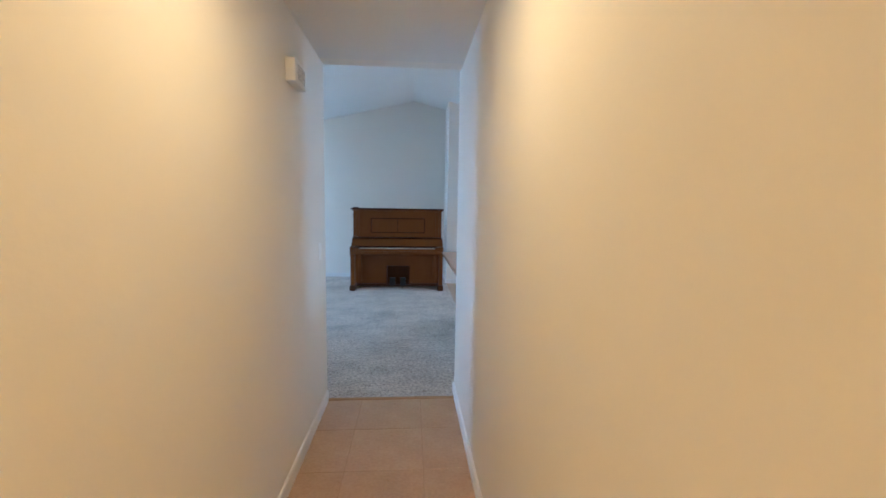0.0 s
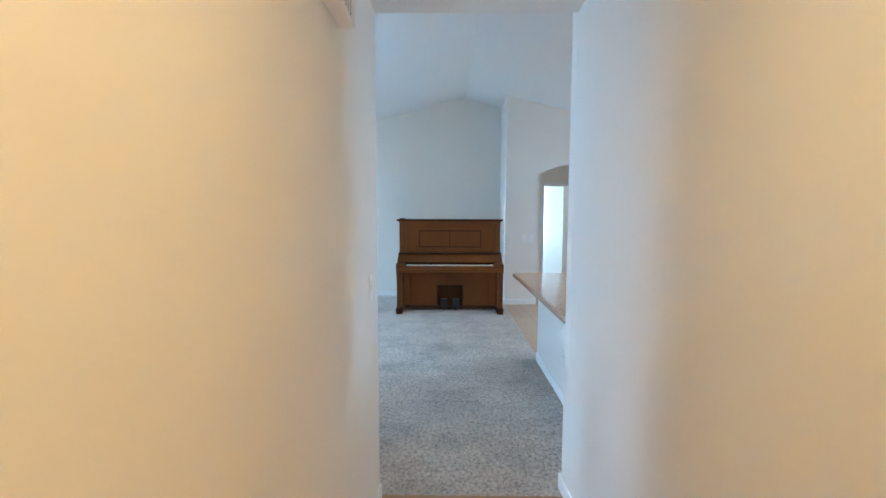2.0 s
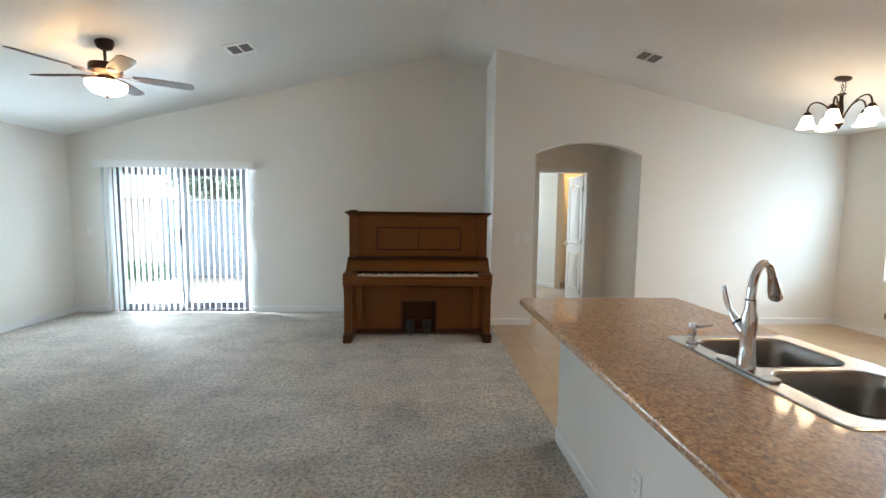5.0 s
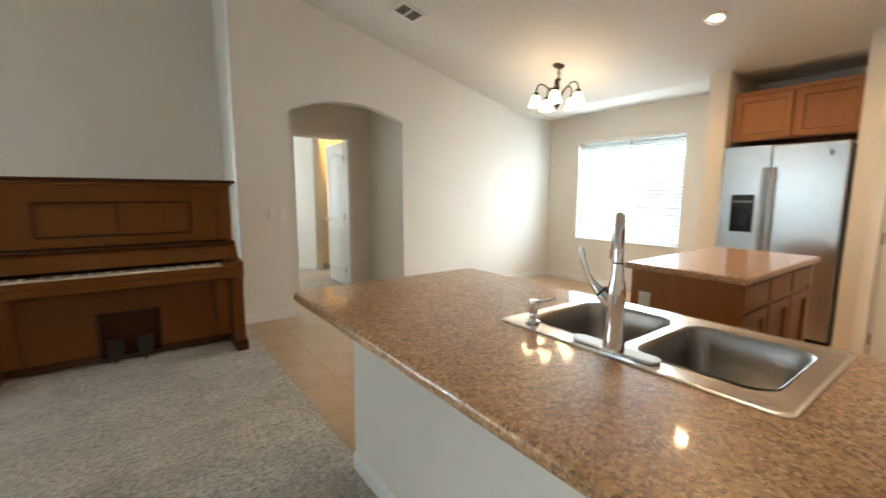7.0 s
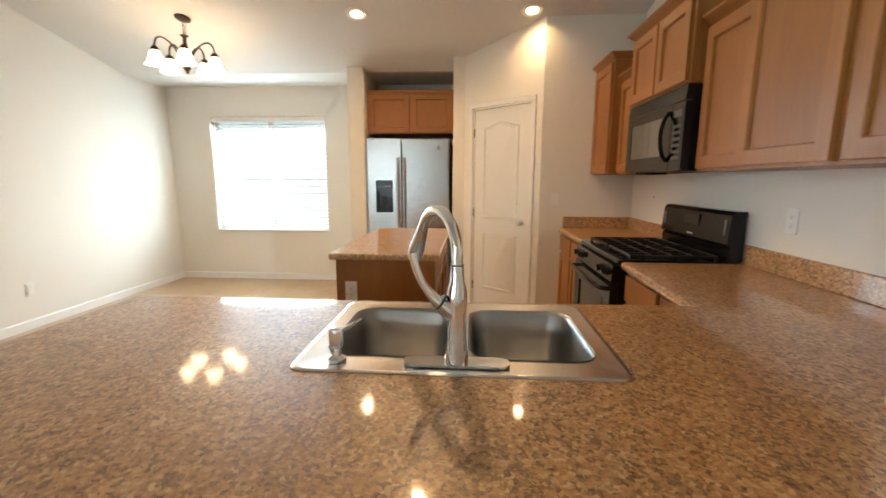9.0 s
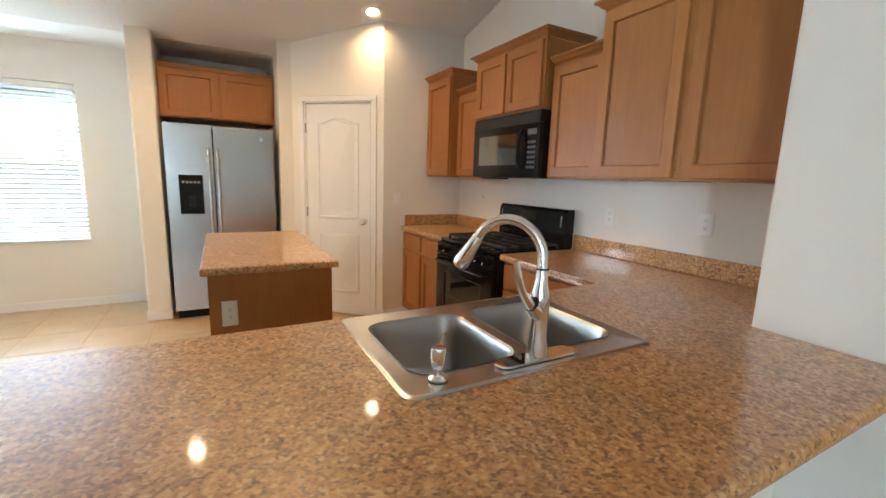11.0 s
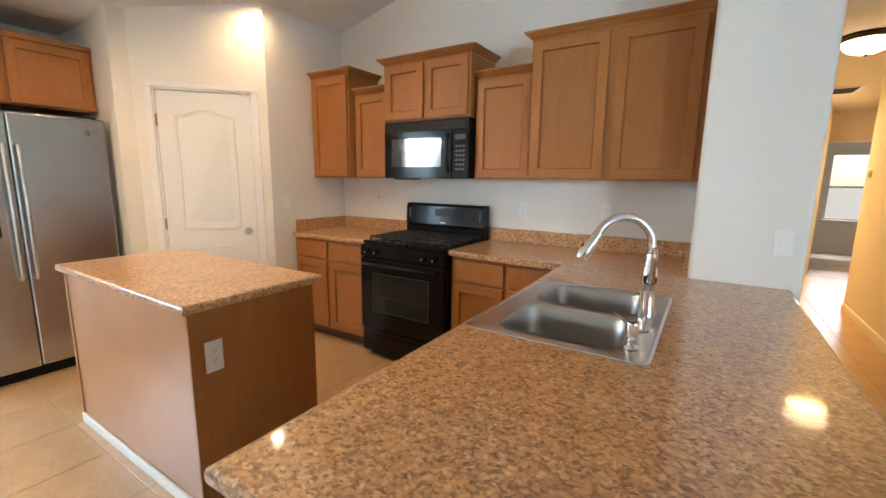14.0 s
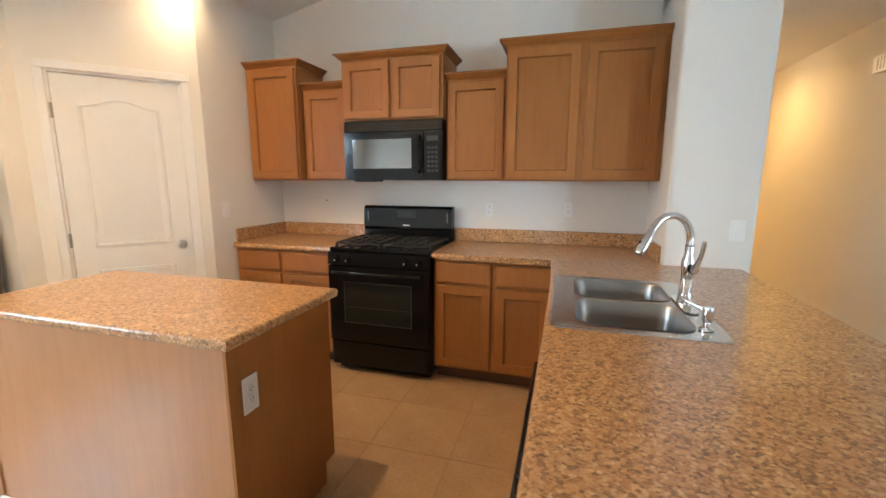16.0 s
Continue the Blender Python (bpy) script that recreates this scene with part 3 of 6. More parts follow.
def window(name, x, y, z, rz, w, h, label, mullion=True):
    """A window unit of width w and height h standing on (x, y, z); +y faces the room."""
    t = thing(name, x, y, z, rz, label, "window", "", "structure")
    f = 0.045
    part("frame", boxes((-w / 2, w / 2, -0.03, 0.03, 0, f), (-w / 2, w / 2, -0.03, 0.03, h - f, h), (-w / 2, -w / 2 + f, -0.03, 0.03, f, h - f), (w / 2 - f, w / 2, -0.03, 0.03, f, h - f)), M_FRAME_WH, t)
    if mullion:
        part("mullion", box(-0.025, 0.025, -0.025, 0.028, f, h - f, 0.004), M_FRAME_WH, t)
        spans = ((-w / 2 + f, -0.025), (0.025, w / 2 - f))
        for a, c in spans:
            p = part("pane", box(a, c, -0.004, 0.004, f, h - f), M_PANE, t)
            p.visible_shadow = False
    else:
        part("meeting_rail", box(-w / 2 + f, w / 2 - f, -0.025, 0.028, h * 0.5 - 0.02, h * 0.5 + 0.02, 0.004), M_FRAME_WH, t)
        for a, c in ((f, h * 0.5 - 0.02), (h * 0.5 + 0.02, h - f)):
            p = part("pane", box(-w / 2 + f, w / 2 - f, -0.004, 0.004, a, c), M_PANE, t)
            p.visible_shadow = False
    part("sill", box(-w / 2, w / 2, 0.03, 0.145, -0.001, 0.012, 0.004), M_TRIM, t)
    return t


window("window_1", EAST + 0.115, (V0 + V1) / 2, VZ0, 90, V1 - V0, VZ1 - VZ0, "white vinyl dining window glowing with daylight")
bl = blind("window_blind", V1 - V0 - 0.012, VZ1 - VZ0 - 0.015, 30, -28, "white horizontal blind lowered over the dining window")
bl.matrix_world = pose(EAST + 0.045, (V0 + V1) / 2, VZ1 - 0.003, 0, 0, 90)
window("window_2", WEST - 0.115, (W0 + W1) / 2, WZ0, -90, W1 - W0, WZ1 - WZ0, "white vinyl living room window with daylight behind", False)
bl = blind("window_blind", W1 - W0 - 0.012, WZ1 - WZ0 - 0.015, 30, -22, "white horizontal blind lowered over the living room window")
bl.matrix_world = pose(WEST - 0.045, (W0 + W1) / 2, WZ1 - 0.003, 0, 0, -90)
window("window_3", -1.485, -7.56, 0.66, 0, 0.93, 1.34, "white front room window with daylight behind", False)
window("window_4", 0.82, 9.6, 0.8, -90, 1.2, 1.3, "white bedroom window with daylight behind", False)

# sliding glass door
sd = thing("door_1", (DOOR_X0 + DOOR_X1) / 2, NORTH + 0.08, 0, 0, "dark framed sliding glass patio door, closed", "sliding door", "", "structure")
SW = DOOR_X1 - DOOR_X0
part("outer_frame", boxes((-SW / 2, -SW / 2 + 0.045, -0.05, 0.05, 0.0, DOOR_Z), (SW / 2 - 0.045, SW / 2, -0.05, 0.05, 0.0, DOOR_Z), (-SW / 2 + 0.045, SW / 2 - 0.045, -0.05, 0.05, DOOR_Z - 0.05, DOOR_Z),
                          (-SW / 2 + 0.045, SW / 2 - 0.045, -0.05, 0.05, 0.0, 0.035)), M_FRAME_DK, sd)
for k, (u0, u1, yy) in enumerate(((-SW / 2 + 0.046, 0.03, -0.022), (-0.03, SW / 2 - 0.046, 0.022))):
    leaf = part("sliding_panel" if k else "fixed_panel", boxes((u0, u0 + 0.06, yy - 0.018, yy + 0.018, 0.036, DOOR_Z - 0.051), (u1 - 0.06, u1, yy - 0.018, yy + 0.018, 0.036, DOOR_Z - 0.051),
                (u0 + 0.06, u1 - 0.06, yy - 0.018, yy + 0.018, 0.036, 0.12), (u0 + 0.06, u1 - 0.06, yy - 0.018, yy + 0.018, DOOR_Z - 0.12, DOOR_Z - 0.051)), M_FRAME_DK, sd)
    g = part("pane", box(u0 + 0.06, u1 - 0.06, yy - 0.003, yy + 0.003, 0.12, DOOR_Z - 0.12), M_PANE, leaf)
    g.visible_shadow = False
part("pull_handle", boxes((-0.005, 0.015, -0.075, -0.041, 0.95, 0.97), (-0.005, 0.015, -0.075, -0.041, 1.15, 1.17), (-0.005, 0.015, -0.09, -0.0755, 0.95, 1.17)), M_BLACK, sd)

vb = thing("vertical_blind", (DOOR_X0 + DOOR_X1) / 2 + 0.01, NORTH - 0.07, 2.09, 0, "white vertical vinyl blind hung half open over the patio door", "vertical blind")
part("valance", boxes((-1.04, 1.04, -0.055, -0.045, -0.10, 0.0), (-1.04, 1.04, -0.045, 0.068, -0.008, 0.0), (-1.04, -1.03, -0.045, 0.068, -0.10, -0.008), (1.03, 1.04, -0.045, 0.068, -0.10, -0.008)), M_PLASTIC, vb)
part("track", box(-1.0, 1.0, -0.02, 0.02, -0.05, -0.012, 0.004), M_PLASTIC, vb)
me = None
for i in range(25):
    if me is None:
        vane = part("vane", prism([(-0.044, 0.0), (-0.02, 0.005), (0.02, 0.005), (0.044, 0.0), (0.044, 0.0012), (0.02, 0.0062), (-0.02, 0.0062), (-0.044, 0.0012)], "z", -2.05, -0.06), M_SLAT, vb)
        me = vane.data
    else:
        vane = new("vane", me)
        vane.parent = vb
    vane.matrix_local = pose(-0.96 + 0.079 * i, 0.0, 0, 0, 0, 104 + random.uniform(-4, 4))

# ---- doors ----


def arch_outline(x0, x1, z0, z1, rise, n=8):
    pts = [(x0, z0), (x1, z0)]
    for i in range(n + 1):
        u = i / n
        x = x1 + (x0 - x1) * u
        pts.append((x, z1 - rise + rise * (0.5 - 0.5 * math.cos(2 * math.pi * u))))
    return pts


def moulding(pts, y, w=0.022, d=0.007):
    """A raised ring round an outline in x and z, on the face at y, standing towards +y."""
    bm = bmesh.new()
    cx, cz = sum(p[0] for p in pts) / len(pts), sum(p[1] for p in pts) / len(pts)
    sx, sz = max(p[0] for p in pts) - min(p[0] for p in pts), max(p[1] for p in pts) - min(p[1] for p in pts)
    rings = []
    for f, h in ((0.0, 0.0), (0.35, d), (0.7, d), (1.0, -0.004), (1.9, -0.004), (2.6, 0.004)):
        kx, kz = 1 - 2 * w * f / sx, 1 - 2 * w * f / sz
        rings.append([bm.verts.new((cx + (x - cx) * kx, y + h, cz + (z - cz) * kz)) for x, z in pts])
    n = len(pts)
    for a, c in zip(rings, rings[1:]):
        for i in range(n):
            bm.faces.new((a[i], a[(i + 1) % n], c[(i + 1) % n], c[i]))
    bm.faces.new(rings[-1])
    return bm


def panel_door(t, w, h, knob_side, knob=True, both=True):
    """Two-panel arch-top door leaf, from x 0 to w, thickness -0.035 to 0; +y faces the viewer."""
    leaf = part("leaf", box(0, w, -0.035, 0, 0.012, h, 0.003), M_DOOR, t)
    m = 0.115 if w > 0.6 else 0.1
    faces = (0.0005,) if not both else (0.0005, None)
    for f in faces:
        for pts in (arch_outline(m, w - m, h * 0.47, h - 0.13, 0.05), arch_outline(m, w - m, 0.22, h * 0.40, 0.0)):
            bm = moulding(pts, 0.0005)
            if f is None:
                for v in bm.verts:
                    v.co.y = -0.035 - v.co.y
            part("panel", bm, M_DOOR, leaf, "", True)
    x = w - 0.065 if knob_side > 0 else 0.065
    if knob:
        for s, y in ((1, 0.0), (-1, -0.035)):
            kb = lathe([(0.031, 0.0), (0.031, 0.006), (0.012, 0.012), (0.011, 0.028), (0.026, 0.038), (0.029, 0.050), (0.022, 0.060), (0.0, 0.062)], 20)
            bmesh.ops.transform(kb, matrix=pose(x, y, 0.945, -90 * s, 0, 0), verts=kb.verts)
            part("knob", kb, M_NICKEL, t, "satin nickel door knob", True)
    for z in (0.24, h * 0.5, h - 0.22):
        hx = -0.006 if knob_side > 0 else w + 0.006
        part("hinge", tube([(hx, 0.004, z - 0.045), (hx, 0.004, z + 0.045)], 0.0075, 8), M_HINGE, t, "dull metal hinge")
    return leaf


def casing(name, w, h, m, width=0.058, y=0.0, depth=0.016, jamb=0.11):
    t = thing(name, 0, 0, 0, 0, "white painted door casing", "door casing", "", "structure")
    t.matrix_world = m
    for nm, s in (("side_trim", (-width, 0.0, y, y + depth, 0, h)), ("side_trim", (w, w + width, y, y + depth, 0, h)), ("head_trim", (-width, w + width, y, y + depth, h, h + width))):
        part(nm, box(*s, 0.004), M_TRIM, t)
    for s in ((-0.001, 0.014, y - jamb, y - 0.001, 0, h - 0.015), (w - 0.014, w + 0.001, y - jamb, y - 0.001, 0, h - 0.015), (-0.001, w + 0.001, y - jamb, y - 0.001, h - 0.014, h + 0.001)):
        part("jamb", box(*s), M_TRIM, t)
    return t


# pantry: local x runs from the corner PA towards PB; the room lies on the +y side
pm = pose(PA[0], PA[1], 0, 0, 0, math.degrees(ang))
casing("trim_pantry", D1 - D0, 2.045, pm @ pose(D0, 0, 0), 0.047)
pd = thing("door_2", 0, 0, 0, 0, "closed white two-panel arch-top pantry door", "door", "", "structure")
pd.matrix_world = pm @ pose(D0 + 0.017, -0.006, 0)
panel_door(pd, D1 - D0 - 0.034, 2.025, -1)
# bedroom door, open into the bedroom
casing("trim_bedroom", 2.477 - 1.735, 2.07, pose(2.477, DY, 0, 0, 0, 180), 0.058, 0.0, 0.016, 0.12)
bd = thing("door_3", 0, 0, 0, 0, "open white two-panel arch-top bedroom door", "door", "", "structure")
bd.matrix_world = pose(2.457, DY + 0.12, 0, 0, 0, 88)
panel_door(bd, 0.70, 2.04, 1)
# entry door
em = pose(0.563, -3.52, 0, 0, 0, fa)
fd = thing("door_4", 0, 0, 0, 0, "closed plain white entry door with a deadbolt", "door", "", "structure")
fd.matrix_world = em @ pose(0.20, 0.06, 0)
part("leaf", box(0, 0.80, -0.035, 0.0, 0.02, 2.03, 0.003), M_DOOR, fd)
for z, r in ((0.96, 0.032), (1.12, 0.028)):
    kb = lathe([(r, 0.0), (r, 0.012), (0.014, 0.018), (0.014, 0.035), (r * 0.85, 0.045), (0.0, 0.06 if z < 1 else 0.04)], 18)
    bmesh.ops.transform(kb, matrix=pose(0.07, -0.035, z, 90, 0, 0), verts=kb.verts)
    part("knob" if z < 1 else "deadbolt", kb, M_NICKEL, fd, "satin nickel hardware", True)
    kb = lathe([(r, 0.0), (r, 0.012), (0.014, 0.018), (0.014, 0.035), (r * 0.85, 0.045), (0.0, 0.06 if z < 1 else 0.04)], 18)
    bmesh.ops.transform(kb, matrix=pose(0.07, 0.0, z, -90, 0, 0), verts=kb.verts)
    part("knob" if z < 1 else "deadbolt", kb, M_NICKEL, fd, "satin nickel hardware", True)
for z in (0.25, 1.02, 1.80):
    part("hinge", tube([(0.812, 0.006, z - 0.05), (0.812, 0.006, z + 0.05)], 0.008, 8), M_HINGE, fd)
part("threshold", box(-0.01, 0.83, -0.04, 0.06, 0.0, 0.018, 0.003), M_BLACK, fd)
ec = thing("trim_entry", 0, 0, 0, 0, "white painted entry door jamb", "door casing", "", "structure")
ec.matrix_world = em
for s in ((0.178, 0.196, -0.012, 0.132, 0, 2.05), (1.004, 1.022, -0.012, 0.132, 0, 2.05), (0.178, 1.022, -0.012, 0.132, 2.034, 2.052)):
    part("jamb", box(*s, 0.002), M_TRIM, ec)

# ---- kitchen cabinets ----


def shaker(parent, name, x0, x1, z0, z1, y, rail=0.058, thick=0.019, mat=None):
    mat = mat or M_CAB
    bm = bmesh.new()
    e, r2 = 0.003, rail
    loops = []
    for ins, yy in ((0.0, y), (0.0, y + thick - e), (e, y + thick), (r2 - e, y + thick), (r2, y + thick - e), (r2, y)):
        loops.append([bm.verts.new(p) for p in ((x0 + ins, yy, z0 + ins), (x1 - ins, yy, z0 + ins), (x1 - ins, yy, z1 - ins), (x0 + ins, yy, z1 - ins))])
    for a, c in zip(loops, loops[1:] + loops[:1]):
        for k in range(4):
            bm.faces.new((a[k], a[(k + 1) % 4], c[(k + 1) % 4], c[k]))
    d = part(name, bm, mat, parent)
    i = rail
    bm = bmesh.new()
    outer = [(x0 + i, z0 + i), (x1 - i, z0 + i), (x1 - i, z1 - i), (x0 + i, z1 - i)]
    k2 = i + 0.0035
    inner = [(x0 + k2, z0 + k2), (x1 - k2, z0 + k2), (x1 - k2, z1 - k2), (x0 + k2, z1 - k2)]
    ro = [bm.verts.new((x, y + thick - 0.003, z)) for x, z in outer]
    ri = [bm.verts.new((x, y + 0.004, z)) for x, z in inner]
    rb = [bm.verts.new((x, y + 0.002, z)) for x, z in outer]
    for k in range(4):
        bm.faces.new((ro[k], ro[(k + 1) % 4], ri[(k + 1) % 4], ri[k]))
        bm.faces.new((ro[k], ro[(k + 1) % 4], rb[(k + 1) % 4], rb[k]))
    bm.faces.new(ri)
    bm.faces.new(rb)
    part("door_panel", bm, mat, d)
    return d


def drawer_front(parent, x0, x1, z0, z1, y):
    return part("drawer_front", box(x0, x1, y, y + 0.019, z0, z1, 0.005, 2), M_CAB, parent)


def crown(parent, x0, x1, depth, z, left=True, right=True, h=0.047, out=0.045):
    """Crown moulding over a cabinet, mitred at its free ends."""
    prof = [(0.0, 0.0), (0.006, 0.008), (0.018, 0.016), (0.028, 0.028), (out - 0.005, h - 0.011), (out, h - 0.011), (out, h), (0.0, h)]
    bm = bmesh.new()
    rings = []
    l, r = (1 if left else 0), (1 if right else 0)
    path = []
    if left:
        path.append(lambda o: (x0 - o, 0.0))
    path.append(lambda o: (x0 - o * l, depth + o))
    path.append(lambda o: (x1 + o * r, depth + o))
    if right:
        path.append(lambda o: (x1 + o, 0.0))
    for fn in path:
        rings.append([bm.verts.new((*fn(o), z + zz)) for o, zz in prof])
    n = len(prof)
    for a, c in zip(rings, rings[1:]):
        for k in range(n):
            bm.faces.new((a[k], a[(k + 1) % n], c[(k + 1) % n], c[k]))
    bm.faces.new(rings[0])
    bm.faces.new(rings[-1])
    return part("crown", bm, M_CAB, parent)


def wall_cabinet(x1, x0, depth, z0, z1, doors, label, left=True, right=True):
    """Hangs on the south wall between world x0 and x1; doors are (from, to) along local x from world x0."""
    t = thing("wall_cabinet", x0, SOUTH + 0.001, z0, 0, label, "cabinet", "upper cabinets")
    w, h = x1 - x0, z1 - z0
    part("body", box(0, w, 0, depth - 0.021, 0, h, 0.002, 1), M_CAB, t)
    part("face_frame", boxes((0.0, 0.03, depth - 0.0205, depth - 0.002, 0, h), (w - 0.03, w, depth - 0.0205, depth - 0.002, 0, h), (0.03, w - 0.03, depth - 0.0205, depth - 0.002, 0, 0.03),
                             (0.03, w - 0.03, depth - 0.0205, depth - 0.002, h - 0.04, h), *[(d[1] - 0.012, e[0] + 0.012, depth - 0.0205, depth - 0.002, 0.03, h - 0.04) for d, e in zip(doors, doors[1:])]), M_CAB, t)
    for a, c in doors:
        shaker(t, "door", a, c, 0.012, h - 0.014, depth - 0.001)
    crown(t, 0, w, depth - 0.002, h, left, right)
    return t


wall_cabinet(4.015, 3.56, 0.37, 1.39, 2.238, [(0.015, 0.43)], "narrow maple wall cabinet with a shaker door and crown", right=False)
wall_cabinet(3.556, 3.175, 0.30, 1.39, 2.073, [(0.015, 0.366)], "low maple wall cabinet with one shaker door", False, False)
wall_cabinet(3.172, 2.402, 0.37, 1.82, 2.238, [(0.018, 0.375), (0.395, 0.752)], "short maple wall cabinet above the black microwave")
wall_cabinet(2.398, 1.972, 0.30, 1.39, 2.073, [(0.015, 0.411)], "low maple wall cabinet with one shaker door", False, False)
wall_cabinet(1.968, 1.010, 0.37, 1.39, 2.238, [(0.03, 0.455), (0.497, 0.943)], "wide tall maple wall cabinet with two shaker doors", left=False)


def base_cabinet(x, y, rz, w, depth, cols, label, top=0.874, name="base_cabinet", group="base cabinets"):
    """Front faces +y at depth; cols are widths of drawer-over-door columns."""
    t = thing(name, x, y, 0, rz, label, "cabinet", group)
    part("body", box(0, w, 0, depth - 0.021, 0.1, top, 0.002, 1), M_CAB, t)
    part("toe_kick", box(0.0, w, 0.0, depth - 0.075, 0.0, 0.1), M_CAB_SHADE, t)
    edges = [0.0]
    for c in cols:
        edges.append(edges[-1] + c)
    strips = []
    for k, e in enumerate(edges):
        a = max(0.0, e - (0.022 if 0 < k < len(edges) - 1 else 0.03))
        strips.append((a if k else 0.0, min(w, e + 0.022) if k < len(edges) - 1 else w, depth - 0.0205, depth - 0.002, 0.1, 0.874))
    part("face_frame", boxes(*strips, *[(strips[k][1], strips[k + 1][0], depth - 0.0205, depth - 0.002, z0, z1) for k in range(len(edges) - 1) for z0, z1 in ((0.1, 0.13), (0.685, 0.72), (0.845, 0.874))]), M_CAB, t)
    for a, c in zip(edges, edges[1:]):
        drawer_front(t, a + 0.018, c - 0.018, 0.715, 0.852, depth - 0.001)
        shaker(t, "door", a + 0.018, c - 0.018, 0.118, 0.692, depth - 0.001)
    return t


BF = 0.60
base_cabinet(3.168, SOUTH + 0.001, 0, 0.85, BF, [0.43, 0.42], "maple base cabinet with two drawers and two doors")
base_cabinet(1.60, SOUTH + 0.001, 0, 0.795, BF, [0.385, 0.41], "maple base cabinet with two drawers and two doors")
# bar side, fronts face east
base_cabinet(0.99, 2.86, -90, 0.95, 0.57, [0.475, 0.475], "maple sink cabinet under the breakfast bar", 0.70)
bf = thing("base_cabinet", 0.99, 1.90, 0, -90, "plain maple corner filler cabinet", "cabinet", "base cabinets")
part("body", box(0, 0.43, 0, 0.55, 0.1, 0.874, 0.002, 1), M_CAB, bf)
part("toe_kick", box(0, 0.43, 0, 0.5, 0, 0.1), M_CAB_SHADE, bf)
dw = thing("dishwasher", 0.99, 3.47 - 0.075, 0, -90, "black built-in dishwasher under the breakfast bar", "dishwasher")
part("body", box(0.0, 0.52, 0.0, 0.54, 0.1, 0.868), M_BLACK, dw)
part("door", box(0.004, 0.516, 0.5405, 0.632, 0.12, 0.72, 0.006), M_BLACK_GLOSS, dw)
part("control_panel", box(0.004, 0.516, 0.5405, 0.636, 0.725, 0.862, 0.006), M_BLACK_GLOSS, dw)
part("kick_plate", box(0.004, 0.516, 0.44, 0.5, 0.0, 0.098), M_BLACK, dw)
part("handle", box(0.06, 0.46, 0.637, 0.65, 0.735, 0.755, 0.005), M_BLACK, dw)

# ---- worktops ----


def slab(outline, z0, z1, round_edges, radius=0.014):
    bm = prism(outline, "z", z0, z1)
    es = [e for e in bm.edges if abs(e.verts[0].co.z - e.verts[1].co.z) < 1e-6 and round_edges((e.verts[0].co + e.verts[1].co) / 2)]
    bmesh.ops.bevel(bm, geom=es, offset=radius, segments=3, affect="EDGES", profile=0.5)
    return bm


TOP_Z = 0.914
CUT = (1.062, 1.567, 1.95, 2.69)
wt = thing("countertop", 1.0, SOUTH, 0.874, 0, "brown speckled granite-look laminate countertop with breakfast bar", "countertop")
X0, X1, Y1, FY = 0.60, 1.611, 3.535, 1.495
YC = (CUT[2] + CUT[3]) / 2
cham = 0.045
# one outline that wraps the sink cut-out through a hairline seam at its middle on the east side
outer = [(X0, 1.482), (1.004, 1.482), (1.004, SOUTH + 0.002), (2.400, SOUTH + 0.002), (2.400, FY), (X1, FY), (X1, YC - 0.0004), (CUT[1], YC - 0.0004),
         (CUT[1], CUT[2]), (CUT[0], CUT[2]), (CUT[0], CUT[3]), (CUT[1], CUT[3]), (CUT[1], YC + 0.0004), (X1, YC + 0.0004), (X1, Y1), (X0 + cham, Y1), (X0, Y1 - cham)]
bm = slab(outer, 0.874, TOP_Z, lambda c: (c.x < X0 + cham or c.y > Y1 - cham or (c.x > X1 - 0.01 and abs(c.y - YC) > 0.01 and c.x < X1 + 0.01) or (c.y > FY - 0.005 and c.y < FY + 0.005)) and not (CUT[0] - 0.01 < c.x < CUT[1] + 0.01 and CUT[2] - 0.01 < c.y < CUT[3] + 0.01))
bmesh.ops.translate(bm, verts=bm.verts, vec=(-1.0, -SOUTH, -0.874))
part("worktop", bm, M_TOP, wt)
part("backsplash", box(1.026 - 1.0, 2.400 - 1.0, 0.002, 0.022, 0.0405, 0.142, 0.004), M_TOP, wt)
part("side_splash", box(0.0065, 0.0255, 0.002, 0.56, 0.0405, 0.142, 0.004), M_TOP, wt)
wt2 = thing("countertop", 3.165, SOUTH, 0.874, 0, "short brown speckled laminate countertop beside the range", "countertop")
bm = slab([(0.001, 0.002), (4.018 - 3.165, 0.002), (4.018 - 3.165, FY - SOUTH), (0.001, FY - SOUTH)], 0, 0.04, lambda c: c.y > 0.6)
part("worktop", bm, M_TOP, wt2)
part("backsplash", box(0.001, 0.832, 0.002, 0.022, 0.0405, 0.142, 0.004), M_TOP, wt2)
part("side_splash", box(0.833, 0.852, 0.002, 0.60, 0.0405, 0.142, 0.004), M_TOP, wt2)

# island
IX0, IX1, IY0, IY1 = 2.533, 3.868, 2.472, 3.127
isl = thing("kitchen_island", (IX0 + IX1) / 2, (IY0 + IY1) / 2, 0, 0, "maple kitchen island cabinet with plain panelled sides", "kitchen island")
hx, hy = (IX1 - IX0) / 2 - 0.035, (IY1 - IY0) / 2 - 0.03
part("body", box(-hx + 0.013, hx - 0.013, -hy + 0.02, hy - 0.007, 0.1, 0.874), M_ISLE_SHEEN, isl)
# dark wood carries the shade under the island
part("base", box(-hx + 0.013, hx - 0.013, -hy + 0.085, hy - 0.007, 0.0, 0.1), M_CAB_SHADE, isl)
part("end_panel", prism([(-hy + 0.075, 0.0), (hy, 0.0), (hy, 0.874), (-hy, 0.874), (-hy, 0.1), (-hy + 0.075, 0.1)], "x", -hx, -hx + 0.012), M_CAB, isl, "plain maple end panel")
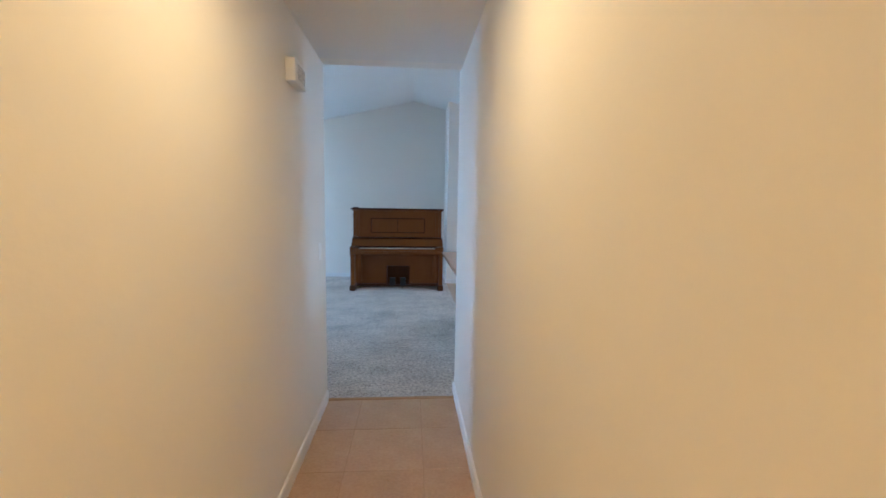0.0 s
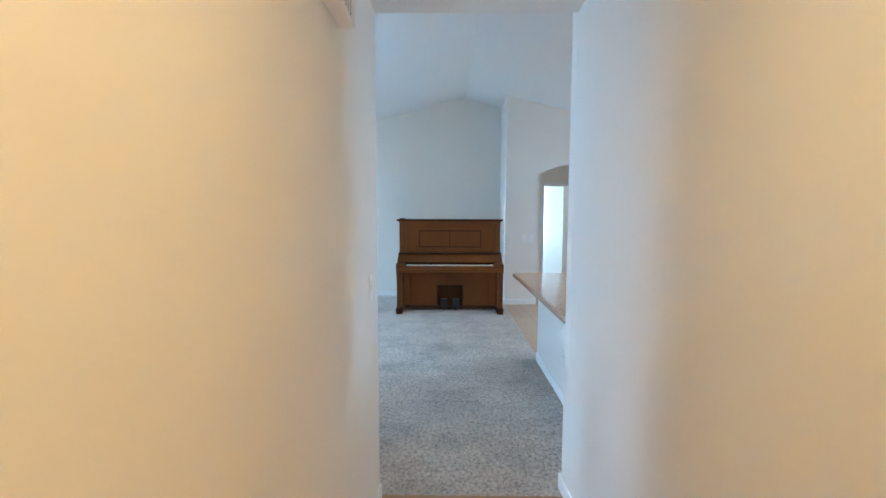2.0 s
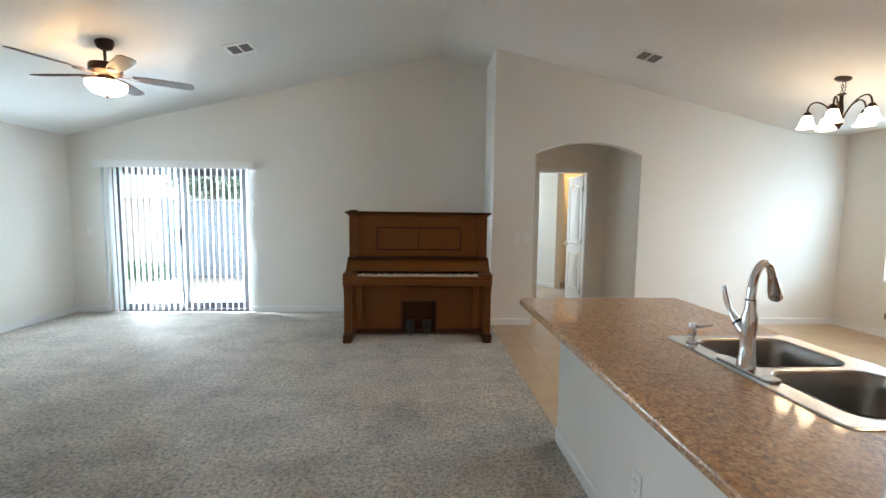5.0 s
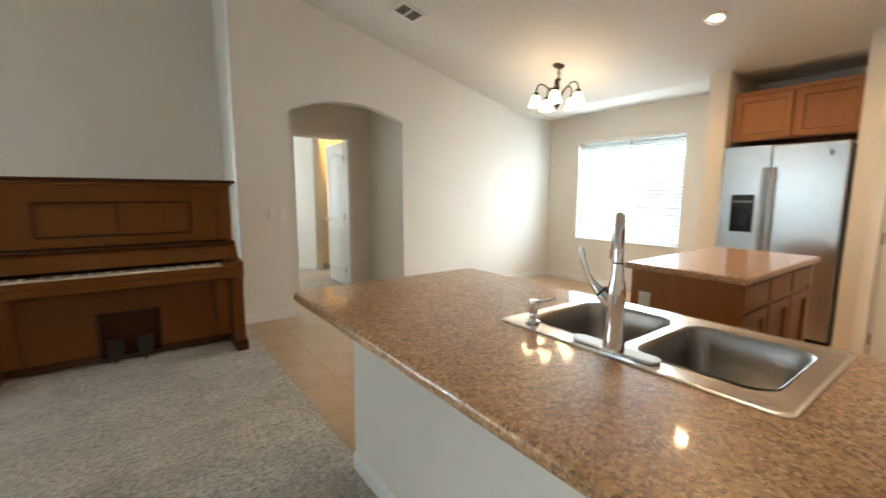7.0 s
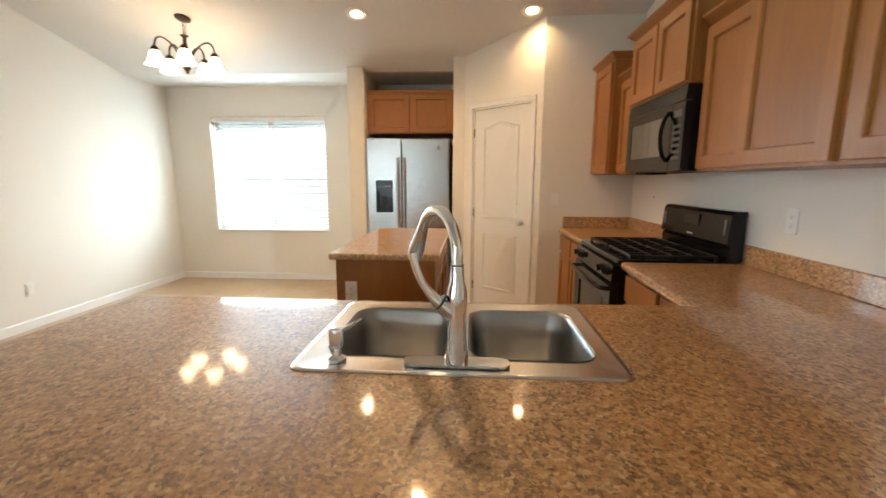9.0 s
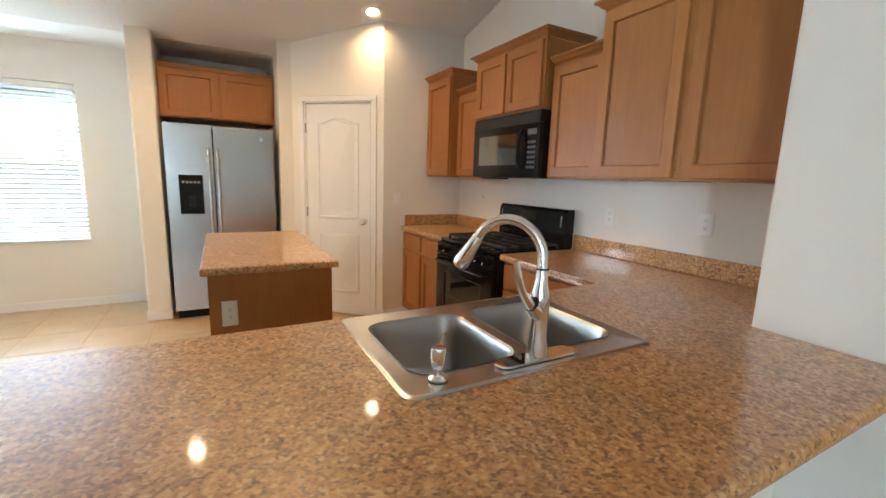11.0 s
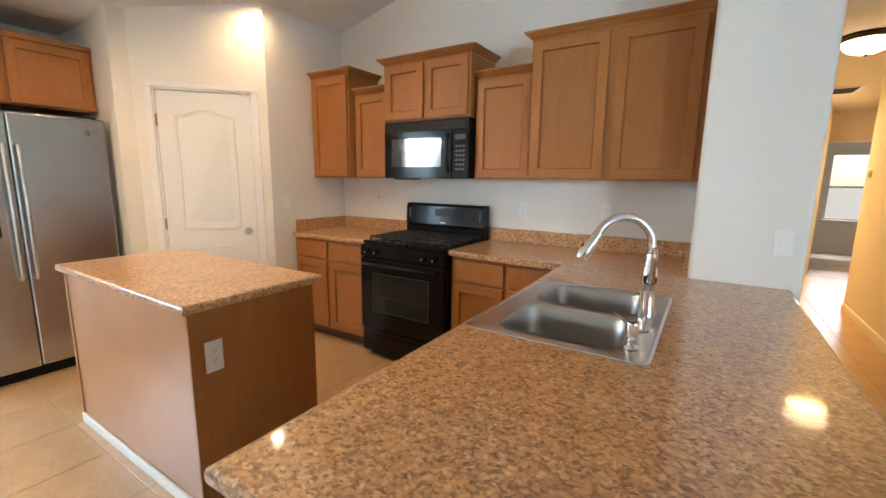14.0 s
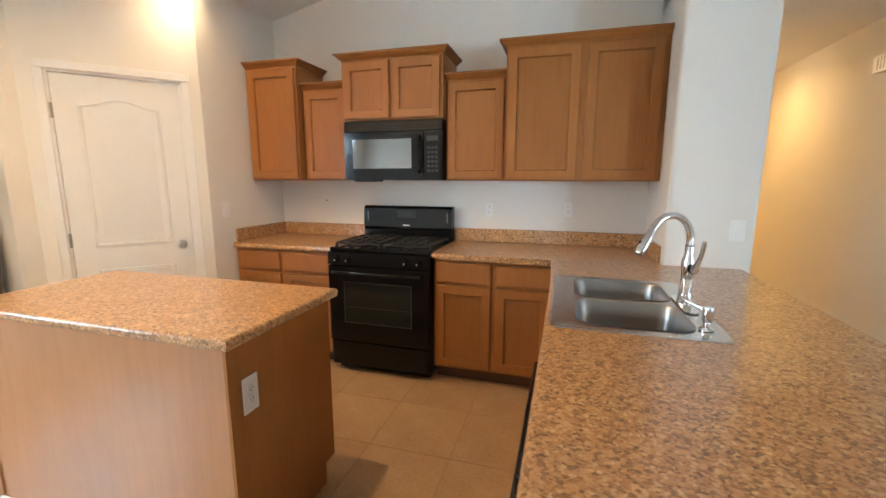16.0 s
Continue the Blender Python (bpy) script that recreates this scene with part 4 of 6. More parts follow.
part("end_panel", prism([(-hy + 0.075, 0.0), (hy, 0.0), (hy, 0.874), (-hy, 0.874), (-hy, 0.1), (-hy + 0.075, 0.1)], "x", hx - 0.012, hx), M_ISLE_SHEEN, isl)
# paler than the west end panel: daylight sheen is put into the wood colour
part("back_panel", box(-hx + 0.0125, hx - 0.0125, hy - 0.006, hy, 0.0, 0.874), M_ISLE_SHEEN, isl, "plain maple back panel with daylight sheen in its colour")
part("corner_strip", box(hx - 0.02, hx + 0.004, hy + 0.0005, hy + 0.008, 0.06, 0.874, 0.002), M_ISLE_SHEEN, isl)
part("shoe_moulding", box(-hx, hx, hy + 0.001, hy + 0.014, 0.0, 0.055, 0.004), M_TRIM, isl, "white shoe moulding")
wi = 2 * hx - 0.03
for k in range(3):
    a, c = -hx + 0.02 + k * wi / 3 + 0.012, -hx + 0.02 + (k + 1) * wi / 3 - 0.012
    fr = part("drawer_front", box(a, c, -hy - 0.0, -hy + 0.0195, 0.715, 0.852, 0.005), M_CAB, isl)
    o = shaker(isl, "door", a, c, 0.118, 0.692, -hy)
    for ch in (o, *o.children):
        for v in ch.data.vertices:
            v.co.y = -hy + (-hy + 0.019 - v.co.y)
        ch.data.flip_normals()
it = thing("island_top", (IX0 + IX1) / 2, (IY0 + IY1) / 2, 0.874, 0, "brown speckled laminate island worktop", "countertop")
tw, td = (IX1 - IX0) / 2, (IY1 - IY0) / 2
part("worktop", slab([(-tw, -td), (tw, -td), (tw, td), (-tw, td)], 0.0005, 0.04, lambda c: True, 0.012), M_TOP, it)

# ---- sink, faucet, soap pump ----
SX0, SX1, SY0, SY1 = 1.037, 1.592, 1.926, 2.713


def sink():
    t = thing("kitchen_sink", 0, 0, TOP_Z, 0, "double-bowl stainless steel drop-in sink", "sink")
    bowls = ((1.128, 1.500, 2.345, 2.655), (1.128, 1.500, 1.985, 2.295))
    bm = bmesh.new()
    # deck: strips round both bowls, with a rolled outer edge
    n = 5
    outer = rounded_rect(SX0, SX1, SY0, SY1, 0.035, n)
    lower = [bm.verts.new((x, y, 0.001)) for x, y in outer]
    lip = [bm.verts.new((x + (1.3145 - x) * 0.02, y + (2.3195 - y) * 0.014, 0.0045)) for x, y in outer]
    flat = [bm.verts.new((x + (1.3145 - x) * 0.055, y + (2.3195 - y) * 0.038, 0.003)) for x, y in outer]
    m = len(outer)
    for a, c in ((lower, lip), (lip, flat)):
        for i in range(m):
            bm.faces.new((a[i], a[(i + 1) % m], c[(i + 1) % m], c[i]))
    rims = []
    for x0, x1, y0, y1 in bowls:
        rims.append([bm.verts.new((x, y, 0.003)) for x, y in rounded_rect(x0, x1, y0, y1, 0.06, n)])
    edges = [bm.edges.get((a[i], a[(i + 1) % m])) or bm.edges.new((a[i], a[(i + 1) % m])) for a in (flat, *rims) for i in range(m)]
    bmesh.ops.triangle_fill(bm, edges=edges, use_beauty=True)
    hole = [f for f in bm.faces if len(f.verts) == 3 and any(x0 + 0.012 < f.calc_center_median().x < x1 - 0.012 and y0 + 0.012 < f.calc_center_median().y < y1 - 0.012 and all(v in r for v in f.verts) for (x0, x1, y0, y1), r in zip(bowls, rims))]
    bmesh.ops.delete(bm, geom=hole, context="FACES")
    part("deck", bm, M_STEEL, t, "brushed steel rim", True)
    for x0, x1, y0, y1 in bowls:
        bm = bmesh.new()
        rings = []
        for inset, z, r in ((-0.004, 0.006, 0.064), (0.0, 0.0035, 0.06), (0.006, -0.006, 0.056), (0.012, -0.06, 0.055), (0.020, -0.15, 0.055), (0.034, -0.172, 0.05), (0.06, -0.182, 0.045), (0.11, -0.185, 0.03)):
            rings.append([bm.verts.new((x, y, z)) for x, y in rounded_rect(x0 + inset, x1 - inset, y0 + inset, y1 - inset, r, n)])
        for a, c in zip(rings, rings[1:]):
            for i in range(m):
                bm.faces.new((a[i], a[(i + 1) % m], c[(i + 1) % m], c[i]))
        bm.faces.new(rings[-1])
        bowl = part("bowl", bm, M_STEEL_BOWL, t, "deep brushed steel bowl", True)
        part("drain", lathe([(0.056, -0.1845), (0.056, -0.180), (0.045, -0.181), (0.04, -0.1835), (0.012, -0.1835), (0.0, -0.182)], 24, ((x0 + x1) / 2 + 0.03, (y0 + y1) / 2, 0)), M_CHROME, bowl, "", True)
    return t


sink()


def faucet():
    t = thing("kitchen_faucet", 1.095, 2.325, TOP_Z + 0.005, 0, "tall chrome pull-down kitchen faucet", "faucet")
    part("deck_plate", bevel_sharp(prism(rounded_rect(-0.026, 0.026, -0.125, 0.125, 0.0255, 6), "z", 0.0, 0.006), 0.0025), M_CHROME, t, "", True)
    part("body", lathe([(0.0285, 0.006), (0.0275, 0.03), (0.0235, 0.06), (0.0225, 0.11), (0.0245, 0.15), (0.0235, 0.175), (0.0165, 0.20), (0.0155, 0.235)], 20), M_CHROME, t, "", True)
    part("collar", lathe([(0.0158, 0.2335), (0.0158, 0.2362)], 20), M_BLACK, t)
    ux, uy = math.cos(radians(32)), math.sin(radians(32))
    pts = [(0, 0, 0.236), (0, 0, 0.254)]
    rr = 0.095
    for i in range(1, 15):
        a = radians(180 - 10.9 * i)
        d = rr + rr * math.cos(a)
        pts.append((d * ux, d * uy, 0.254 + rr * 1.03 * math.sin(a)))
    part("spout", tube(pts, 0.0135, 16), M_CHROME, t, "", True)
    e, p = Vector(pts[-1]), Vector(pts[-2])
    d = (e - p).normalized()
    sh = [e, e + d * 0.004, e + d * 0.028, e + d * 0.068, e + d * 0.092, e + d * 0.102]
    head = part("spray_head", tube([tuple(v) for v in sh], [0.0138, 0.0150, 0.0175, 0.0215, 0.0225, 0.0185], 18), M_CHROME, t, "", True)
    q = e + d * 0.06 + Vector((ux, uy, 0)) * 0.0185
    bt = bmesh.new()
    bmesh.ops.create_uvsphere(bt, u_segments=12, v_segments=8, radius=1, matrix=Matrix.Translation(q) @ Matrix.Diagonal((0.006, 0.006, 0.016, 1)))
    part("spray_button", bt, M_BLACK, head, "", True)
    hx2, hy2 = math.cos(radians(102)), math.sin(radians(102))
    lever = bezier((hx2 * 0.002, hy2 * 0.002, 0.115), (hx2 * 0.035, hy2 * 0.035, 0.145), (hx2 * 0.090, hy2 * 0.090, 0.178), (hx2 * 0.100, hy2 * 0.100, 0.266), 12)
    part("lever", tube(lever, [0.021, 0.0205, 0.0195, 0.018, 0.016, 0.0135, 0.0115, 0.0098, 0.0088, 0.0085, 0.0086, 0.0088, 0.007], 12), M_CHROME, t, "", True)
    part("lever_ring", lathe([(0.0, 0.0), (0.0195, 0.0), (0.0195, 0.004), (0.0, 0.004)], 16, (0, 0, 0)), M_BLACK, t).matrix_local = Matrix.Translation((hx2 * 0.036, hy2 * 0.036, 0.149)) @ Vector((hx2, hy2, 0.75)).to_track_quat("Z", "Y").to_matrix().to_4x4()
    s = thing("soap_dispenser", 1.098, 2.610, TOP_Z + 0.005, 0, "small chrome soap dispenser with a thin spout", "soap dispenser")
    part("base", lathe([(0.0225, 0.0), (0.0225, 0.005), (0.016, 0.009), (0.0115, 0.012), (0.0105, 0.026)], 20), M_CHROME, s, "", True)
    part("body", lathe([(0.0105, 0.026), (0.0155, 0.031), (0.0170, 0.040), (0.0175, 0.068), (0.0160, 0.076), (0.0, 0.078)], 20), M_CHROME, s, "", True)
    part("spout", tube(bezier((0.006, -0.005, 0.067), (0.022, -0.018, 0.068), (0.040, -0.032, 0.076), (0.056, -0.045, 0.082), 8), [0.0062, 0.0058, 0.0054, 0.005, 0.0046, 0.0042, 0.0038, 0.0034, 0.003], 10), M_CHROME, s, "", True)


faucet()

# ---- range ----


def gas_range():
    t = thing("gas_range", 2.785, SOUTH + 0.02, 0, 0, "black freestanding gas range with a windowed oven", "range")
    w, d = 0.378, 0.62
    part("body", box(-w, w, 0.0, d, 0.05, 0.895, 0.004), M_BLACK, t)
    part("base", box(-w + 0.02, w - 0.02, 0.04, d - 0.05, 0.0, 0.05), M_BLACK, t)
    top = part("cooktop", box(-w - 0.001, w + 0.001, 0.0, d + 0.012, 0.8955, 0.922, 0.008), M_BLACK_GLOSS, t)
    part("control_strip", prism([(d + 0.0005, 0.80), (d + 0.042, 0.805), (d + 0.034, 0.894), (d + 0.0005, 0.894)], "x", -w, w), M_BLACK_GLOSS, t)
    for x in (-0.305, -0.215, 0.215, 0.305):
        kb = lathe([(0.026, 0.0), (0.025, 0.006), (0.019, 0.012), (0.017, 0.03), (0.0, 0.031)], 18)
        box(-0.004, 0.004, -0.018, 0.018, 0.022, 0.036, 0.001, 1, kb)
        bmesh.ops.transform(kb, matrix=pose(x, d + 0.038, 0.85, -85, 0, 0), verts=kb.verts)
        k = part("knob", kb, M_BLACK_GLOSS, t)
        bm = box(-0.002, 0.002, 0.004, 0.017, 0.0362, 0.0372)
        bmesh.ops.transform(bm, matrix=pose(x, d + 0.038, 0.85, -85, 0, 0), verts=bm.verts)
        part("pointer", bm, M_PLASTIC, k)
    door = part("oven_door", boxes((-w + 0.004, -0.25, d + 0.001, d + 0.042, 0.245, 0.795), (0.25, w - 0.004, d + 0.001, d + 0.042, 0.245, 0.795), (-0.25, 0.25, d + 0.001, d + 0.042, 0.245, 0.39), (-0.25, 0.25, d + 0.001, d + 0.042, 0.68, 0.795)), M_BLACK_GLOSS, t)
    part("window", box(-0.25, 0.25, d + 0.010, d + 0.036, 0.39, 0.68), M_GLASS_DARK, door, "dark oven glass")
    part("window_trim", boxes((-0.254, 0.254, d + 0.0405, d + 0.0445, 0.68, 0.686), (-0.254, 0.254, d + 0.0405, d + 0.0445, 0.384, 0.39), (-0.256, -0.25, d + 0.0405, d + 0.0445, 0.384, 0.686), (0.25, 0.256, d + 0.0405, d + 0.0445, 0.384, 0.686)), M_KEY, door)
    for z in (0.5,):
        part("oven_rack", boxes(*[(-0.24, 0.24, d + 0.0362, d + 0.0368, z + 0.0, z + 0.003)]), M_KEY, door)
    hb = tube([(-0.33, d + 0.043, 0.755), (-0.325, d + 0.075, 0.757), (-0.30, d + 0.085, 0.758), (0.30, d + 0.085, 0.758), (0.325, d + 0.075, 0.757), (0.33, d + 0.043, 0.755)], 0.0125, 10)
    part("handle", hb, M_BLACK_GLOSS, door, "", True)
    dr = part("drawer", box(-w + 0.004, w - 0.004, d + 0.001, d + 0.032, 0.055, 0.235, 0.006), M_BLACK_GLOSS, t)
    bm = prism([(-0.25, 0.195), (0.25, 0.195), (0.17, 0.170), (-0.17, 0.170)], "y", d + 0.0325, d + 0.042)
    part("drawer_pull", bevel_sharp(bm, 0.004), M_BLACK_GLOSS, dr)
    bg = part("backguard", bevel_sharp(prism([(0.0, 0.9225), (0.075, 0.9225), (0.078, 0.99), (0.066, 1.0), (0.086, 1.015), (0.075, 1.165), (0.055, 1.185), (0.0, 1.185)], "x", -w, w), 0.006), M_BLACK_GLOSS, t, "", True)
    part("display", box(-0.085, 0.085, 0.0815, 0.086, 1.085, 1.15, 0.001, 1), M_GLASS_DARK, bg)
    part("badge", box(-0.028, 0.028, 0.086, 0.0885, 1.028, 1.036), M_PLASTIC, bg)
    for x in (-0.34, 0.34):
        part("trim_line", box(x - 0.003, x + 0.003, 0.078, 0.0845, 1.06, 1.14), M_GREY, bg)
    for bx in (-0.19, 0.19):
        g = bmesh.new()
        for y in (0.12, 0.235, 0.345, 0.45, 0.56):
            box(bx - 0.175, bx + 0.175, y - 0.006, y + 0.006, 0.937, 0.951, 0.002, 1, g)
        for x in (-0.17, -0.085, 0.0, 0.085, 0.17):
            box(bx + x - 0.006, bx + x + 0.006, 0.115, 0.565, 0.938, 0.950, 0.002, 1, g)
        for x in (-0.17, 0.17):
            for y in (0.12, 0.56):
                box(bx + x - 0.007, bx + x + 0.007, y - 0.007, y + 0.007, 0.9222, 0.94, bm=g)
        part("grate", g, M_IRON, t, "black cast iron grate")
        for y in (0.2, 0.48):
            part("burner", lathe([(0.05, 0.922), (0.05, 0.928), (0.034, 0.93), (0.034, 0.937), (0.0, 0.938)], 18, (bx, y, 0)), M_IRON, t)
    return t


gas_range()


def microwave():
    t = thing("microwave", 2.787, SOUTH + 0.001, 1.392, 0, "black over-the-range microwave under the short cabinet", "microwave")
    w, d, h = 0.379, 0.375, 0.424
    part("body", box(-w, w, 0, d - 0.03, 0, h, 0.003), M_BLACK, t)
    part("vent_grille", bevel_sharp(prism([(d - 0.0295, h - 0.075), (d + 0.006, h - 0.075), (d - 0.004, h), (d - 0.0295, h)], "x", -w, w), 0.003), M_BLACK, t)
    for k in range(4):
        part("vent_slot", box(-w + 0.03, w - 0.03, d - 0.004 + 0.002, d + 0.0055 - 0.002 * k, h - 0.066 + 0.014 * k, h - 0.062 + 0.014 * k), M_SLOT, t)
    # the door hinges on the east side, controls sit at the west end
    xs0 = -w + 0.135
    dr = part("door", boxes((xs0, w, d - 0.0295, d + 0.004, 0.002, 0.085), (xs0, w, d - 0.0295, d + 0.004, 0.295, h - 0.078), (xs0, xs0 + 0.09, d - 0.0295, d + 0.004, 0.085, 0.295), (w - 0.065, w, d - 0.0295, d + 0.004, 0.085, 0.295)), M_BLACK_GLOSS, t)
    part("window", box(xs0 + 0.09, w - 0.065, d - 0.028, d + 0.001, 0.085, 0.295), M_MIRROR_GLASS, dr, "dark reflective glass")
    hb = tube(bezier((xs0 + 0.03, d + 0.004, 0.055), (xs0 + 0.018, d + 0.06, 0.10), (xs0 + 0.018, d + 0.06, 0.26), (xs0 + 0.03, d + 0.004, 0.31), 12), 0.011, 10)
    part("handle", hb, M_BLACK_GLOSS, dr, "", True)
    cp = part("control_panel", box(-w, xs0 - 0.002, d - 0.0295, d + 0.003, 0.002, h - 0.078, 0.002), M_BLACK_GLOSS, t)
    part("display", box(-w + 0.025, xs0 - 0.025, d + 0.0028, d + 0.0045, 0.275, 0.31), M_KEY, cp)
    for r in range(6):
        for c in range(3):
            x = -w + 0.03 + c * 0.028
            part("key", box(x, x + 0.019, d + 0.0028, d + 0.004, 0.06 + r * 0.032, 0.076 + r * 0.032), M_KEY, cp)
    part("lamp_cover", box(0.15, 0.33, 0.20, 0.33, -0.012, 0.0, 0.003), M_BLACK, t)
    return t


microwave()


def fridge():
    # front faces west; local +y is the front
    t = thing("refrigerator", 5.47, 2.535, 0, 90, "stainless side-by-side refrigerator with a black water dispenser", "refrigerator")
    w, d, h = 0.892, 0.755, 1.778
    part("body", box(0, w, 0.0, d - 0.07, 0.03, h - 0.02, 0.004), M_BLACK, t, "black cabinet sides")
    part("kick_grille", box(0.01, w - 0.01, d - 0.16, d - 0.05, 0.0, 0.075, 0.003), M_BLACK, t)
    split = 0.52
    # freezer door is the northern one
    z0, z1 = 0.085, h
    fz = bmesh.new()
    dx0, dx1, dz0, dz1 = 0.612, 0.80, 0.985, 1.335
    for s in ((split + 0.003, dx0, z0, z1), (dx1, w, z0, z1), (dx0, dx1, z0, dz0), (dx0, dx1, dz1, z1)):
        box(s[0], s[1], d - 0.062, d, s[2], s[3], bm=fz)
    bmesh.ops.remove_doubles(fz, verts=fz.verts, dist=0.0001)
    fdr = part("freezer_door", fz, M_STEEL_V, t, "brushed stainless door")
    rdr = part("fridge_door", box(0.0, split - 0.003, d - 0.062, d, z0, z1, 0.012, 3), M_STEEL_V, t, "brushed stainless door")
    dp = part("dispenser", boxes((dx0 + 0.001, dx1 - 0.001, d - 0.055, d - 0.05, dz0 + 0.001, dz1 - 0.001), (dx0 + 0.001, dx1 - 0.001, d - 0.05, d + 0.004, dz1 - 0.11, dz1 - 0.001),
                                 (dx0 + 0.001, dx0 + 0.012, d - 0.05, d + 0.003, dz0 + 0.001, dz1 - 0.11), (dx1 - 0.012, dx1 - 0.001, d - 0.05, d + 0.003, dz0 + 0.001, dz1 - 0.11),
                                 (dx0 + 0.012, dx1 - 0.012, d - 0.05, d + 0.003, dz0 + 0.001, dz0 + 0.02)), M_BLACK_GLOSS, fdr, "black dispenser recess")
    for k in range(5):
        part("dispenser_key", box(dx0 + 0.025 + 0.03 * k, dx0 + 0.043 + 0.03 * k, d + 0.0042, d + 0.006, dz1 - 0.075, dz1 - 0.055), M_GREY, fdr)
    part("dispenser_lever", box(dx0 + 0.07, dx0 + 0.12, d - 0.045, d - 0.03, dz0 + 0.06, dz0 + 0.16, 0.004), M_BLACK, fdr)
    part("dispenser_trim", boxes((dx0 - 0.03, dx0, d + 0.0005, d + 0.003, dz0 - 0.06, dz1 + 0.02), (dx1, dx1 + 0.03, d + 0.0005, d + 0.003, dz0 - 0.06, dz1 + 0.02), (dx0, dx1, d + 0.0005, d + 0.003, dz0 - 0.06, dz0), (dx0, dx1, d + 0.0005, d + 0.003, dz1, dz1 + 0.02)), M_STEEL_V, fdr)
    for x, par in ((split + 0.035, fdr), (split - 0.035, rdr)):
        pts = [(x, d + 0.001, 0.70), (x, d + 0.035, 0.705), (x, d + 0.05, 0.74), (x, d + 0.055, 1.1), (x, d + 0.05, 1.53), (x, d + 0.035, 1.565), (x, d + 0.001, 1.57)]
        part("handle", tube(pts, 0.0125, 12), M_STEEL, par, "long steel handle", True)
    part("badge", box(0.10, 0.125, d + 0.0004, d + 0.002, 1.66, 1.70), M_GREY, rdr)
    for x in (0.1, w - 0.1):
        part("hinge_cover", box(x - 0.06, x + 0.06, d - 0.11, d - 0.03, h + 0.0005, h + 0.012, 0.003), M_BLACK, t)
    for x in (0.08, w - 0.08):
        part("foot", lathe([(0.022, 0.0), (0.022, 0.03)], 12, (x, 0.08, 0)), M_BLACK, t)
    return t


fridge()
fc = thing("wall_cabinet", EAST - 0.001, 2.495, 1.845, 90, "maple cabinet with two shaker doors above the refrigerator", "cabinet", "upper cabinets")
FD = 0.62
part("body", box(0, 0.966, 0, FD - 0.021, 0, 0.46, 0.002, 1), M_CAB, fc)
part("face_frame", boxes((0, 0.03, FD - 0.0205, FD - 0.002, 0, 0.46), (0.936, 0.966, FD - 0.0205, FD - 0.002, 0, 0.46), (0.46, 0.506, FD - 0.0205, FD - 0.002, 0.03, 0.42), (0.03, 0.936, FD - 0.0205, FD - 0.002, 0, 0.03), (0.03, 0.936, FD - 0.0205, FD - 0.002, 0.42, 0.46)), M_CAB, fc)
for a, c in ((0.018, 0.472), (0.494, 0.948)):
    shaker(fc, "door", a, c, 0.012, 0.425, FD - 0.001)
part("top_rail", box(0, 0.966, FD - 0.0015, FD + 0.014, 0.43, 0.468, 0.004), M_CAB, fc)

# ---- piano ----


